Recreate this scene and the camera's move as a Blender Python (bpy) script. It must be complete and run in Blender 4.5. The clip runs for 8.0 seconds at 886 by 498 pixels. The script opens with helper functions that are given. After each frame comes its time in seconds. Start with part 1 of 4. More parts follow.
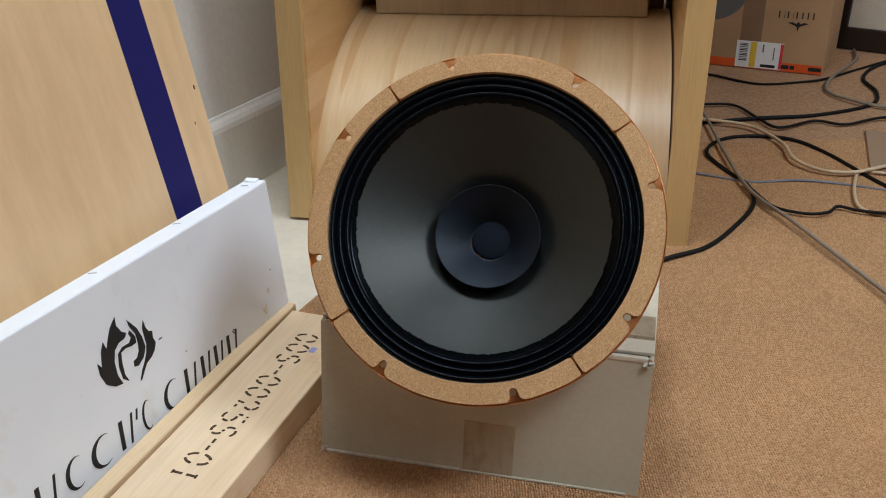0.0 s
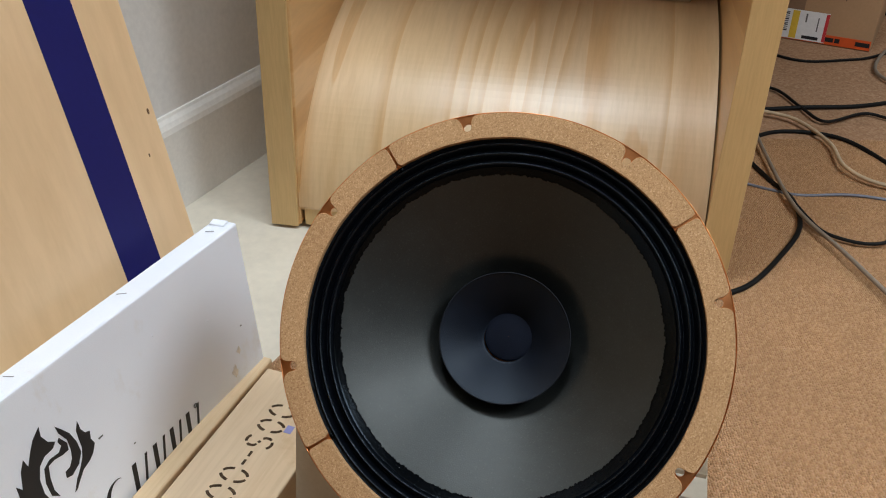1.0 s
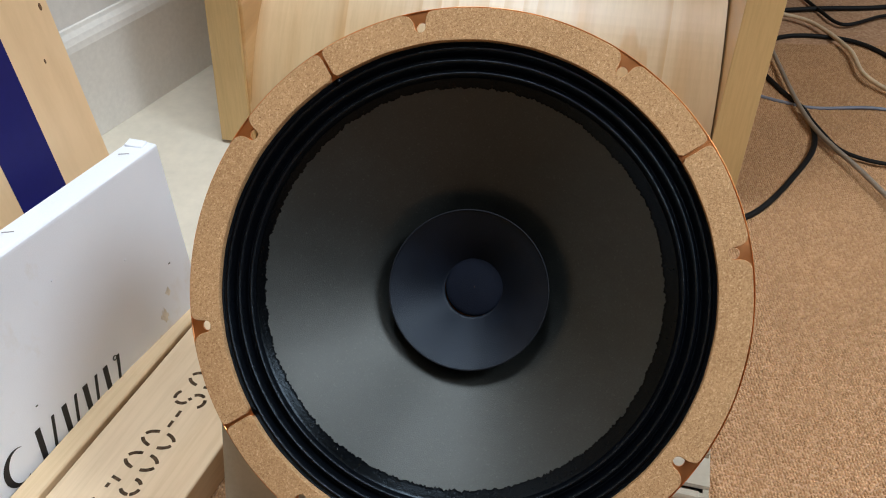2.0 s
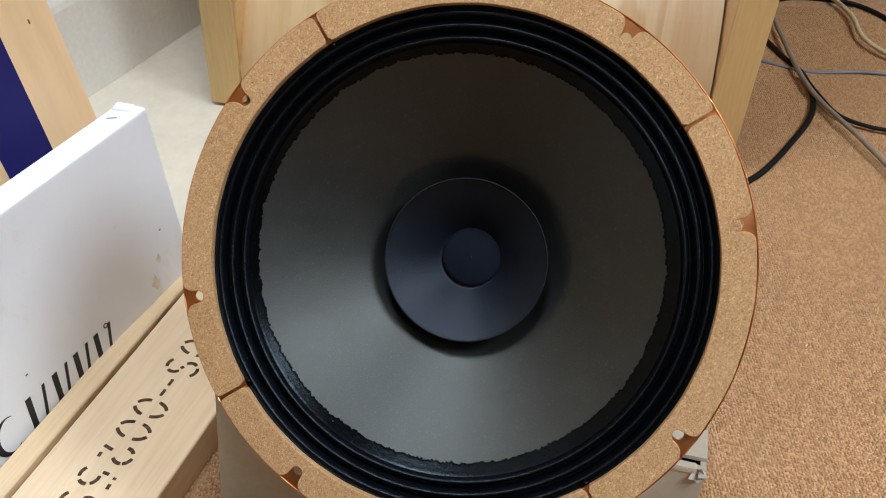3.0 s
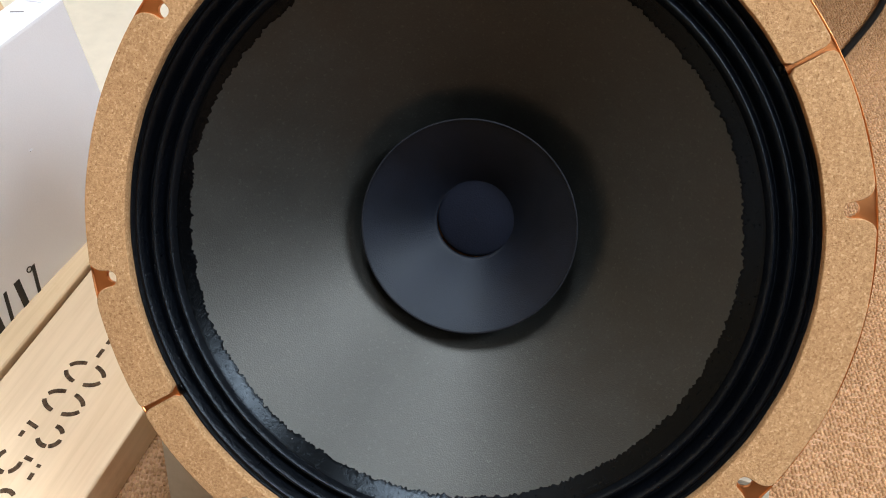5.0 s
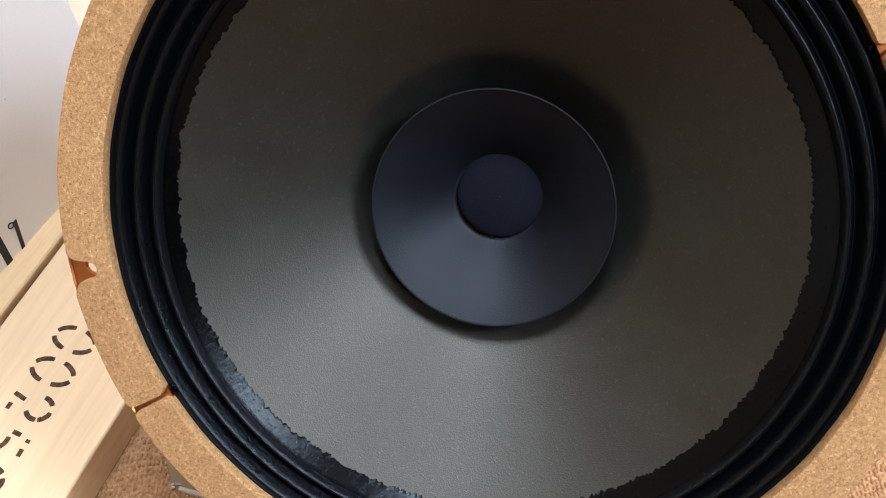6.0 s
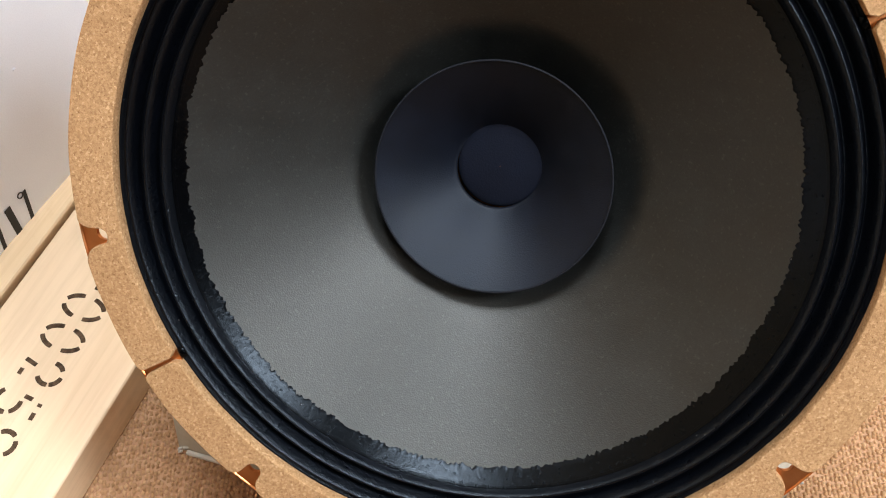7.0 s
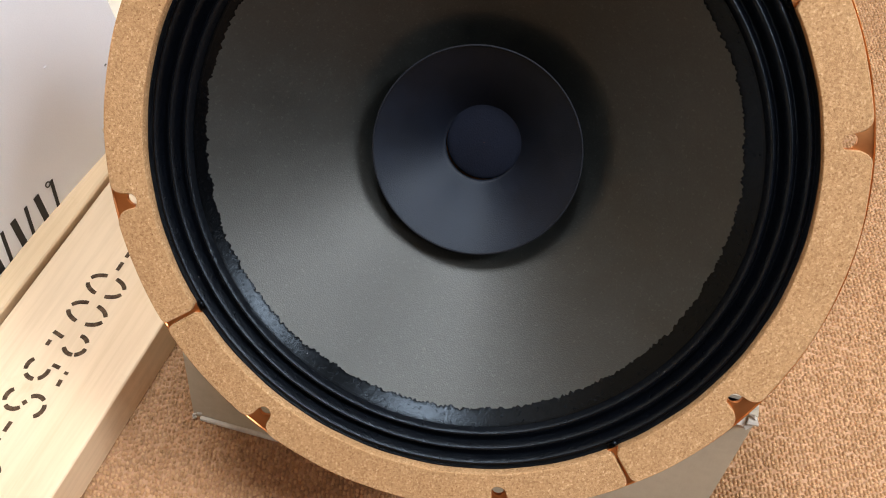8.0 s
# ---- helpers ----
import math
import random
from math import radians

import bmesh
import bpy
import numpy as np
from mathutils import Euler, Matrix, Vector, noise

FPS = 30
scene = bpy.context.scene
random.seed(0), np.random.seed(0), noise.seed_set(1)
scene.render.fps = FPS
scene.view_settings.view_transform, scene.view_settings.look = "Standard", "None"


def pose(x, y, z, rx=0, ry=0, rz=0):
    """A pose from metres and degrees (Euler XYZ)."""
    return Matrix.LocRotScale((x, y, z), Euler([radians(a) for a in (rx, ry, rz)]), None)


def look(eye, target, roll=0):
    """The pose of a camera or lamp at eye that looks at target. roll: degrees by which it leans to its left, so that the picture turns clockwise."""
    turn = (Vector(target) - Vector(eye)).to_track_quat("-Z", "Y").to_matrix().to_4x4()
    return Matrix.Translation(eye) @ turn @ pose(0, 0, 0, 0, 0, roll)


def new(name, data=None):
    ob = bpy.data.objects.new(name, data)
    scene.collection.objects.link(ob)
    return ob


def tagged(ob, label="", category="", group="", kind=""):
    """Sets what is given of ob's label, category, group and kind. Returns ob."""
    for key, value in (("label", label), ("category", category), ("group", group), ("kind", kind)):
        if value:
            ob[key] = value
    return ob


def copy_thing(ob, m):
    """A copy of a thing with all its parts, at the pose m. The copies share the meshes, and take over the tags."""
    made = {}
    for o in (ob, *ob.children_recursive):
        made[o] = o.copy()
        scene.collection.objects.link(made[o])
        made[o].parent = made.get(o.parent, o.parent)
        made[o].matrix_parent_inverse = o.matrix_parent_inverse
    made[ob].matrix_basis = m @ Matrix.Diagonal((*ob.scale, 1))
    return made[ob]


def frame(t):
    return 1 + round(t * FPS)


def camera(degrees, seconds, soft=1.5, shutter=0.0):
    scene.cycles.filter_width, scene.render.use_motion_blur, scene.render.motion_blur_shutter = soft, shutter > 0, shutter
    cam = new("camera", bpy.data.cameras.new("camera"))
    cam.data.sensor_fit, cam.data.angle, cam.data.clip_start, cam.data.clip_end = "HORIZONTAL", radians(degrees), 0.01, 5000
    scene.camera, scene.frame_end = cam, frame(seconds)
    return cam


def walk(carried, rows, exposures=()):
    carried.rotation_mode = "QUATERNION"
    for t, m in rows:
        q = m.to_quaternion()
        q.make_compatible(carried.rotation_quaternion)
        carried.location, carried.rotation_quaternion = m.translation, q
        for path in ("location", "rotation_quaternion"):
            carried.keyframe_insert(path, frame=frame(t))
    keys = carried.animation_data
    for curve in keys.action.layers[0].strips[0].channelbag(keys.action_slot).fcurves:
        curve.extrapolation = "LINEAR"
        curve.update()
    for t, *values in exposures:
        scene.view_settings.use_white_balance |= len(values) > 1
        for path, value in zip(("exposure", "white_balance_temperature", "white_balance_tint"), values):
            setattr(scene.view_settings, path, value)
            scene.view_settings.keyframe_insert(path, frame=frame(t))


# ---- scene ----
cam = camera(53.9, 8.0, soft=1.05)
PATH = [
    (0, (0.02, -0.012, 0.679), (-0.023, 1.776, -0.215), -1.5),
    (0.2, (0.016, 0.022, 0.676), (-0.018, 1.791, -0.255), -1.4),
    (0.5, (0.026, 0.101, 0.708), (-0.011, 1.834, -0.289), -0.7),
    (0.7, (0.027, 0.177, 0.724), (-0.018, 1.904, -0.284), -0.1),
    (1, (0.005, 0.248, 0.74), (-0.028, 1.94, -0.326), 0.5),
    (1.2, (0.018, 0.3, 0.707), (-0.026, 1.942, -0.434), 0.6),
    (1.5, (0.029, 0.355, 0.696), (0.009, 1.935, -0.529), 0.6),
    (1.7, (0.034, 0.378, 0.686), (0.018, 1.952, -0.549), 0.8),
    (2.8, (0.032, 0.392, 0.668), (0.034, 1.924, -0.617), 1.5),
    (3, (0.029, 0.399, 0.672), (0.04, 1.913, -0.635), 1.7),
    (3.5, (0.034, 0.448, 0.659), (0.059, 1.936, -0.677), 2.1),
    (4, (0.041, 0.476, 0.65), (0.061, 1.929, -0.724), 2.0),
    (4.5, (0.036, 0.517, 0.637), (0.057, 1.882, -0.824), 2.3),
    (4.7, (0.035, 0.533, 0.624), (0.049, 1.873, -0.861), 2.6),
    (5.8, (0.024, 0.617, 0.598), (0.039, 1.738, -1.059), 3.1),
    (6, (0.023, 0.624, 0.595), (0.038, 1.728, -1.073), 3.4),
    (6.5, (0.023, 0.624, 0.595), (0.034, 1.695, -1.094), 3.3),
    (7, (0.024, 0.615, 0.602), (0.035, 1.672, -1.097), 3.4),
    (7.5, (0.027, 0.593, 0.613), (0.035, 1.654, -1.082), 3.2),
    (8, (0.032, 0.557, 0.63), (0.036, 1.664, -1.036), 2.8),
]
walk(cam, [(t, look(eye, target, roll)) for t, eye, target, roll in PATH],
     exposures=((0, -0.18, 6380, 13), (1.0, -0.14, 6380, 13), (1.7, -0.05, 6350, 13), (2.8, 0.1, 6350, 13), (3.5, 0.2, 6380, 13), (4.5, 0.24, 6550, 15), (5.8, 0.5, 6700, 17), (7.0, 0.55, 6750, 18), (8.0, 0.45, 6800, 19)))

# ---- world, lamps ----
world = bpy.data.worlds.new("world")
scene.world = world
world.use_nodes = True
world.node_tree.nodes["Background"].inputs[0].default_value = (0.75, 0.85, 1.0, 1)
world.node_tree.nodes["Background"].inputs[1].default_value = 0.15


def area_lamp(name, m, sx, sy, watts, colour):
    data = bpy.data.lights.new(name, "AREA")
    data.shape, data.size, data.size_y, data.energy, data.color = "RECTANGLE", sx, sy, watts, colour
    data.spread = radians(125)
    ob = new(name, data)
    ob.matrix_world = m
    return ob


area_lamp("ceiling_lamp_near", pose(1.80, 0.25, 2.38), 1.15, 0.60, 47.5, (0.785, 0.925, 1.0))
area_lamp("ceiling_lamp_far", pose(-0.12, 1.02, 2.38), 0.50, 0.50, 13.5, (0.785, 0.925, 1.0))
area_lamp("ceiling_lamp_back", pose(0.97, -0.85, 2.38), 0.18, 0.18, 2.2, (0.66, 0.84, 1.0))

# ---- materials ----


class Nodes:
    """A node material under construction."""

    def __init__(self, name, rough=0.6, metal=0.0, spec=0.5):
        self.mat = bpy.data.materials.new(name)
        self.mat.use_nodes = True
        self.tree = self.mat.node_tree
        self.bsdf = self.tree.nodes["Principled BSDF"]
        self.bsdf.inputs["Roughness"].default_value = rough
        self.bsdf.inputs["Metallic"].default_value = metal
        self.bsdf.inputs["Specular IOR Level"].default_value = spec

    def add(self, kind, **sets):
        n = self.tree.nodes.new(kind)
        for k, v in sets.items():
            n.inputs[k].default_value = v
        return n

    def link(self, a, b):
        self.tree.links.new(a, b)

    def coords(self, scale=(1, 1, 1), turn=(0, 0, 0)):
        tc, mp = self.add("ShaderNodeTexCoord"), self.add("ShaderNodeMapping")
        mp.inputs["Scale"].default_value = scale
        mp.inputs["Rotation"].default_value = [radians(a) for a in turn]
        self.link(tc.outputs["Object"], mp.inputs["Vector"])
        return mp.outputs["Vector"]

    def noise(self, vec, scale, detail=4.0, rough=0.55, distort=0.0):
        n = self.add("ShaderNodeTexNoise", Scale=scale, Detail=detail, Roughness=rough, Distortion=distort)
        self.link(vec, n.inputs["Vector"])
        return n.outputs["Fac"]

    def ramp(self, fac, stops):
        n = self.add("ShaderNodeValToRGB")
        el = n.color_ramp.elements
        while len(el) < len(stops):
            el.new(0.5)
        for e, (p, c) in zip(el, stops):
            e.position, e.color = p, (*c, 1)
        self.link(fac, n.inputs["Fac"])
        return n.outputs["Color"]

    def mix(self, a, b, fac, mode="MIX"):
        n = self.tree.nodes.new("ShaderNodeMix")
        n.data_type, n.blend_type = "RGBA", mode
        for sock, v in ((n.inputs[0], fac), (n.inputs[6], a), (n.inputs[7], b)):
            if hasattr(v, "is_linked"):
                self.link(v, sock)
            else:
                sock.default_value = v if isinstance(v, float) else (*v, 1)
        return n.outputs[2]

    def colour(self, c):
        self.link(c, self.bsdf.inputs["Base Color"])

    def bump(self, height, strength, distance):
        n = self.add("ShaderNodeBump", Strength=strength, Distance=distance)
        self.link(height, n.inputs["Height"])
        if self.bsdf.inputs["Normal"].is_linked:
            self.link(self.bsdf.inputs["Normal"].links[0].from_socket, n.inputs["Normal"])
        self.link(n.outputs["Normal"], self.bsdf.inputs["Normal"])

    def gloss(self, fac, low, high):
        n = self.add("ShaderNodeMapRange")
        n.inputs["To Min"].default_value, n.inputs["To Max"].default_value = low, high
        self.link(fac, n.inputs["Value"])
        self.link(n.outputs["Result"], self.bsdf.inputs["Roughness"])


def shade(c, k):
    return tuple(min(1.0, v * k) for v in c)


def wood(name, base, grain=(14, 1.0, 1.0), contrast=0.25, rough=0.45, rings=0.0, turn=(0, 0, 0), knots=0.0, coat=0.0, dark=None, figure=0.0, line=(0.74, 0.62, 0.46), dirt=0.0):
    """Planed wood; grain: how dense the figure is along each axis."""
    w = Nodes(name, rough)
    v = w.coords(grain, turn)
    big = w.noise(v, 1.6, 3, 0.5, 0.6)
    fine = w.noise(w.coords(tuple(g * 7 for g in grain), turn), 2.2, 5, 0.65)
    low = dark or shade(base, 1 - contrast)
    col = w.ramp(big, [(0.3, low), (0.5, base), (0.72, shade(base, 1 + contrast * 0.35))])
    if rings:
        wave = w.add("ShaderNodeTexWave", Scale=rings, Distortion=5.5, Detail=3.0, **{"Detail Scale": 1.1, "Detail Roughness": 0.6})
        wave.wave_profile = "SAW"
        w.link(v, wave.inputs["Vector"])
        lines = w.ramp(wave.outputs["Fac"], [(0.0, (1, 1, 1)), (0.6, (0.93, 0.92, 0.90)), (0.9, (0.72, 0.66, 0.55)), (1.0, (1, 1, 1))])
        col = w.mix(col, lines, 0.75, "MULTIPLY")
    if figure:
        flow = w.noise(w.coords(tuple(g * 0.45 for g in grain), turn), 1.0, 2.5, 0.45, 0.3)
        mul, fr = w.add("ShaderNodeMath"), w.add("ShaderNodeMath")
        mul.operation, fr.operation = "MULTIPLY", "FRACT"
        mul.inputs[1].default_value = figure
        w.link(flow, mul.inputs[0])
        w.link(mul.outputs[0], fr.inputs[0])
        lines = w.ramp(fr.outputs[0], [(0.0, (1, 1, 1)), (0.45, (0.97, 0.95, 0.92)), (0.85, line), (0.97, shade(line, 1.1)), (1.0, (1, 1, 1))])
        col = w.mix(col, lines, 0.7, "MULTIPLY")
    streak = w.ramp(fine, [(0.35, (0.86, 0.83, 0.78)), (0.6, (1, 1, 1))])
    col = w.mix(col, streak, 0.6, "MULTIPLY")
    blot = w.ramp(w.noise(w.coords(), 3.2, 3), [(0.35, (0.9, 0.87, 0.82)), (0.65, (1, 1, 1))])
    col = w.mix(col, blot, 0.7, "MULTIPLY")
    if knots:
        vo = w.add("ShaderNodeTexVoronoi", Scale=knots)
        w.link(w.coords((1, 0.7, 0.7)), vo.inputs["Vector"])
        spot = w.ramp(vo.outputs["Distance"], [(0.0, (0.35, 0.2, 0.1)), (0.03, (0.55, 0.38, 0.22)), (0.06, (1, 1, 1))])
        col = w.mix(col, spot, 0.8, "MULTIPLY")
    if dirt:
        grime = w.ramp(w.noise(w.coords(), 11, 6, 0.68), [(0.55, (1, 1, 1)), (0.68, (0.88, 0.82, 0.74)), (0.80, (0.62, 0.52, 0.42))])
        col = w.mix(col, grime, dirt, "MULTIPLY")
    w.colour(col)
    w.gloss(fine, rough - 0.06, rough + 0.1)
    w.bump(fine, 0.12, 0.0006)
    if coat:
        w.bsdf.inputs["Coat Weight"].default_value = coat
        w.bsdf.inputs["Coat Roughness"].default_value = 0.35
    return w.mat


def plain(name, base, rough=0.6, metal=0.0, vary=0.12, scale=8.0, fine=120.0, bump=0.1, depth=0.0005, spec=0.5):
    """A surface of one colour with broad stains and a fine grain."""
    p = Nodes(name, rough, metal, spec)
    v = p.coords()
    big, small = p.noise(v, scale, 4), p.noise(v, fine, 3, 0.6)
    col = p.ramp(big, [(0.3, shade(base, 1 - vary)), (0.7, shade(base, 1 + vary * 0.5))])
    col = p.mix(col, p.ramp(small, [(0.3, (0.86, 0.86, 0.86)), (0.7, (1, 1, 1))]), 0.6, "MULTIPLY")
    p.colour(col)
    p.gloss(big, rough - 0.05, rough + 0.08)
    p.bump(small, bump, depth)
    return p.mat


def cork_material():
    p = Nodes("cork_gasket", 0.9, 0, 0.2)
    v = p.coords()
    vo = p.add("ShaderNodeTexVoronoi", Scale=980.0)
    p.link(v, vo.inputs["Vector"])
    col = p.ramp(vo.outputs["Color"], [(0.05, (0.365, 0.205, 0.095)), (0.35, (0.462, 0.270, 0.130)), (0.75, (0.54, 0.328, 0.165)), (1.0, (0.70, 0.475, 0.27))])
    small = p.noise(v, 1200, 3, 0.7)
    col = p.mix(col, p.ramp(small, [(0.35, (0.76, 0.70, 0.64)), (0.55, (1, 1, 1))]), 0.45, "MULTIPLY")
    col = p.mix(col, p.ramp(p.noise(v, 14, 3), [(0.35, (0.88, 0.85, 0.82)), (0.65, (1, 1, 1))]), 0.8, "MULTIPLY")
    grit = p.ramp(p.noise(v, 760, 2, 0.5), [(0.27, (0.46, 0.36, 0.28)), (0.36, (1, 1, 1)), (0.64, (1, 1, 1)), (0.76, (1.25, 1.28, 1.30))])
    p.colour(p.mix(col, grit, 0.85, "MULTIPLY"))
    p.bump(small, 0.6, 0.0006)
    return p.mat


def cone_material():
    p = Nodes("pressed_paper_cone", 0.42, 0, 0.66)
    v = p.coords()
    big, small = p.noise(v, 34, 6, 0.66), p.noise(v, 900, 3, 0.7)
    weave = p.add("ShaderNodeTexVoronoi", Scale=1400.0)
    p.link(v, weave.inputs["Vector"])
    col = p.ramp(big, [(0.3, (0.0048, 0.0060, 0.0060)), (0.7, (0.0108, 0.0124, 0.0120))])
    specks = p.ramp(p.noise(v, 620, 2, 0.5), [(0.60, (0, 0, 0)), (0.78, (0.05, 0.05, 0.045))])
    col = p.mix(col, p.ramp(small, [(0.35, (0.55, 0.55, 0.55)), (0.62, (1.25, 1.25, 1.25))]), 0.8, "MULTIPLY")
    mottle = p.ramp(p.noise(v, 150, 4, 0.65), [(0.32, (0.72, 0.72, 0.73)), (0.66, (1.25, 1.24, 1.20))])
    col = p.mix(col, mottle, 0.7, "MULTIPLY")
    p.colour(p.mix(col, specks, 0.45, "ADD"))
    p.bsdf.inputs["Specular Tint"].default_value = (0.97, 1.0, 0.97, 1)
    p.gloss(big, 0.40, 0.53)
    p.bump(weave.outputs["Distance"], 0.22, 0.0004)
    p.bump(small, 0.10, 0.0004)
    return p.mat


def doped_material(name, base, rough, lumps, relief, spec):
    p = Nodes(name, rough, 0, spec)
    v = p.coords()
    big, small = p.noise(v, 60, 4), p.noise(v, lumps, 4, 0.65)
    col = p.ramp(big, [(0.3, shade(base, 0.7)), (0.7, shade(base, 1.25))])
    vo = p.add("ShaderNodeTexVoronoi", Scale=190.0)
    p.link(v, vo.inputs["Vector"])
    lint = p.ramp(vo.outputs["Distance"], [(0.0, (0.35, 0.35, 0.34)), (0.06, (0.12, 0.12, 0.12)), (0.085, (0, 0, 0))])
    sparse = p.ramp(p.noise(v, 45, 2), [(0.60, (0, 0, 0)), (0.66, (1, 1, 1))])
    p.colour(p.mix(col, p.mix(lint, sparse, 1.0, "MULTIPLY"), 0.6, "ADD"))
    p.bsdf.inputs["Specular Tint"].default_value = (0.68, 0.84, 1.0, 1)
    p.gloss(small, rough - 0.1, rough + 0.18)
    p.bump(small, relief, 0.0012)
    return p.mat


def carpet_material(name, loops=False):
    p = Nodes(name, 0.95, 0, 0.15)
    v = p.coords()
    if loops:
        geo = p.add("ShaderNodeNewGeometry")
        col = p.ramp(geo.outputs["Random Per Island"], [(0.0, (0.425, 0.236, 0.113)), (0.5, (0.505, 0.288, 0.144)), (1.0, (0.595, 0.358, 0.190))])
        col = p.mix(col, p.ramp(p.noise(v, 2.6, 4), [(0.35, (0.88, 0.86, 0.84)), (0.65, (1, 1, 1))]), 0.8, "MULTIPLY")
        # broad uneven drift of the loops towards a greyer tone
        grey_tone = p.ramp(p.noise(v, 1.3, 4, 0.6), [(0.42, (0.80, 0.85, 0.90)), (0.62, (1, 1, 1))])
        p.colour(p.mix(col, grey_tone, 0.45, "MULTIPLY"))
        p.bump(p.noise(v, 1100, 2, 0.7), 0.5, 0.0006)
        return p.mat
    vo = p.add("ShaderNodeTexVoronoi", Scale=210.0)
    p.link(v, vo.inputs["Vector"])
    col = p.ramp(vo.outputs["Color"], [(0.1, (0.375, 0.208, 0.114)), (0.5, (0.455, 0.258, 0.144)), (0.9, (0.530, 0.318, 0.190))])
    col = p.mix(col, p.ramp(p.noise(v, 2.6, 4), [(0.35, (0.86, 0.83, 0.8)), (0.65, (1, 1, 1))]), 0.8, "MULTIPLY")
    # the same broad greyer drift as on the loops
    grey_tone = p.ramp(p.noise(v, 1.3, 4, 0.6), [(0.42, (0.80, 0.85, 0.90)), (0.62, (1, 1, 1))])
    col = p.mix(col, grey_tone, 0.45, "MULTIPLY")
    col = p.mix(col, p.ramp(p.noise(v, 60, 3, 0.7), [(0.3, (0.78, 0.76, 0.74)), (0.6, (1, 1, 1))]), 0.7, "MULTIPLY")
    p.colour(col)
    p.bump(vo.outputs["Distance"], -0.6, 0.002)
    p.bump(p.noise(v, 900, 2, 0.7), 0.4, 0.0006)
    return p.mat


def copper_material():
    p = Nodes("copper_plated_steel", 0.3, 1.0)
    v = p.coords()
    big = p.noise(v, 40, 4)
    p.colour(p.ramp(big, [(0.3, (0.64, 0.23, 0.075)), (0.7, (0.86, 0.39, 0.16))]))
    p.gloss(big, 0.27, 0.42)
    return p.mat


def cardboard(name, base, flutes=(1, 1, 1)):
    p = Nodes(name, 0.72, 0, 0.35)
    v = p.coords()
    big, small = p.noise(v, 5, 4), p.noise(v, 160, 4, 0.65)
    col = p.ramp(big, [(0.3, shade(base, 0.86)), (0.7, shade(base, 1.06))])
    col = p.mix(col, p.ramp(small, [(0.3, (0.85, 0.84, 0.82)), (0.65, (1, 1, 1))]), 0.5, "MULTIPLY")
    scuff = p.ramp(p.noise(p.coords((1, 1, 3)), 22, 5, 0.7), [(0.62, (0, 0, 0)), (0.75, (0.08, 0.075, 0.065))])
    p.colour(p.mix(col, scuff, 0.6, "ADD"))
    p.bump(p.noise(p.coords(flutes), 90, 2), 0.1, 0.001)
    return p.mat


def canvas_material():
    p = Nodes("white_painted_canvas", 0.68, 0, 0.4)
    v = p.coords()
    weave, broad = p.noise(v, 900, 3, 0.6), p.noise(v, 6, 4)
    col = p.ramp(broad, [(0.3, (0.83, 0.86, 0.93)), (0.7, (0.89, 0.92, 0.98))])
    smudge = p.ramp(p.noise(p.coords((1, 1, 0.6)), 17, 5, 0.65), [(0.60, (1, 1, 1)), (0.70, (0.93, 0.89, 0.83)), (0.80, (0.80, 0.70, 0.58))])
    col = p.mix(col, smudge, 0.75, "MULTIPLY")
    p.colour(p.mix(col, p.ramp(weave, [(0.3, (0.93, 0.93, 0.93)), (0.6, (1, 1, 1))]), 0.6, "MULTIPLY"))
    p.bump(weave, 0.25, 0.0004)
    return p.mat


M_COPPER = copper_material()
M_CORK = cork_material()
M_CONE = cone_material()
M_SURROUND = doped_material("doped_cloth_surround", (0.0008, 0.0012, 0.0024), 0.28, 480, 0.40, 0.36)
M_GLUE = doped_material("black_edge_dope", (0.0005, 0.0006, 0.0009), 0.20, 420, 0.12, 0.14)
M_WHIZZER = plain("blue_black_paper", (0.0026, 0.0042, 0.0092), 0.48, vary=0.35, scale=60, fine=1300, bump=0.35, spec=0.34)
M_WHIZZER.node_tree.nodes["Principled BSDF"].inputs["Specular Tint"].default_value = (0.74, 0.86, 1.0, 1)
M_CAP = plain("blue_black_felt", (0.0048, 0.0074, 0.0160), 0.75, vary=0.25, scale=30, fine=900, bump=0.4, spec=0.12)
M_LIP = plain("lighter_blue_black_edge", (0.006, 0.008, 0.013), 0.75, vary=0.4, scale=90, fine=900, bump=0.4, spec=0.25)
M_BLACK = plain("black_paint", (0.012, 0.012, 0.013), 0.5)
M_CARTON = cardboard("grey_brown_cardboard", (0.50, 0.455, 0.355), (8, 1, 1))
M_CARTON_PALE = cardboard("pale_cardboard_inside", (0.58, 0.52, 0.41))
M_TORN = plain("torn_paper", (0.62, 0.59, 0.52), 0.9, vary=0.2, scale=60)
M_TAPE = wood("brown_packing_tape", (0.41, 0.335, 0.235), (70, 70, 3), 0.2, 0.36)
M_EDGE = wood("varnished_pine_edge", (0.68, 0.465, 0.21), (26, 26, 1.5), 0.07, 0.42, coat=0.2)
M_INNER = wood("orange_pine_ply", (0.72, 0.465, 0.215), (1.2, 1.2, 9), 0.12, 0.4, figure=6.0, coat=0.25)
M_CURVE = wood("bent_pine_ply", (0.74, 0.54, 0.315), (9.5, 0.8, 0.8), 0.06, 0.36, figure=14.0, coat=0.55, dark=(0.70, 0.52, 0.32), line=(0.80, 0.64, 0.46))
M_BAFFLE = wood("dull_ply_baffle", (0.50, 0.39, 0.26), (10, 1, 1), 0.15, 0.5)
M_PLY = wood("birch_veneer", (0.89, 0.64, 0.385), (1.0, 2.5, 0.45), 0.05, 0.42, coat=0.15)
M_NAVY = plain("navy_blue_paint", (0.010, 0.012, 0.130), 0.5, vary=0.06, spec=0.3)
M_CANVAS = canvas_material()
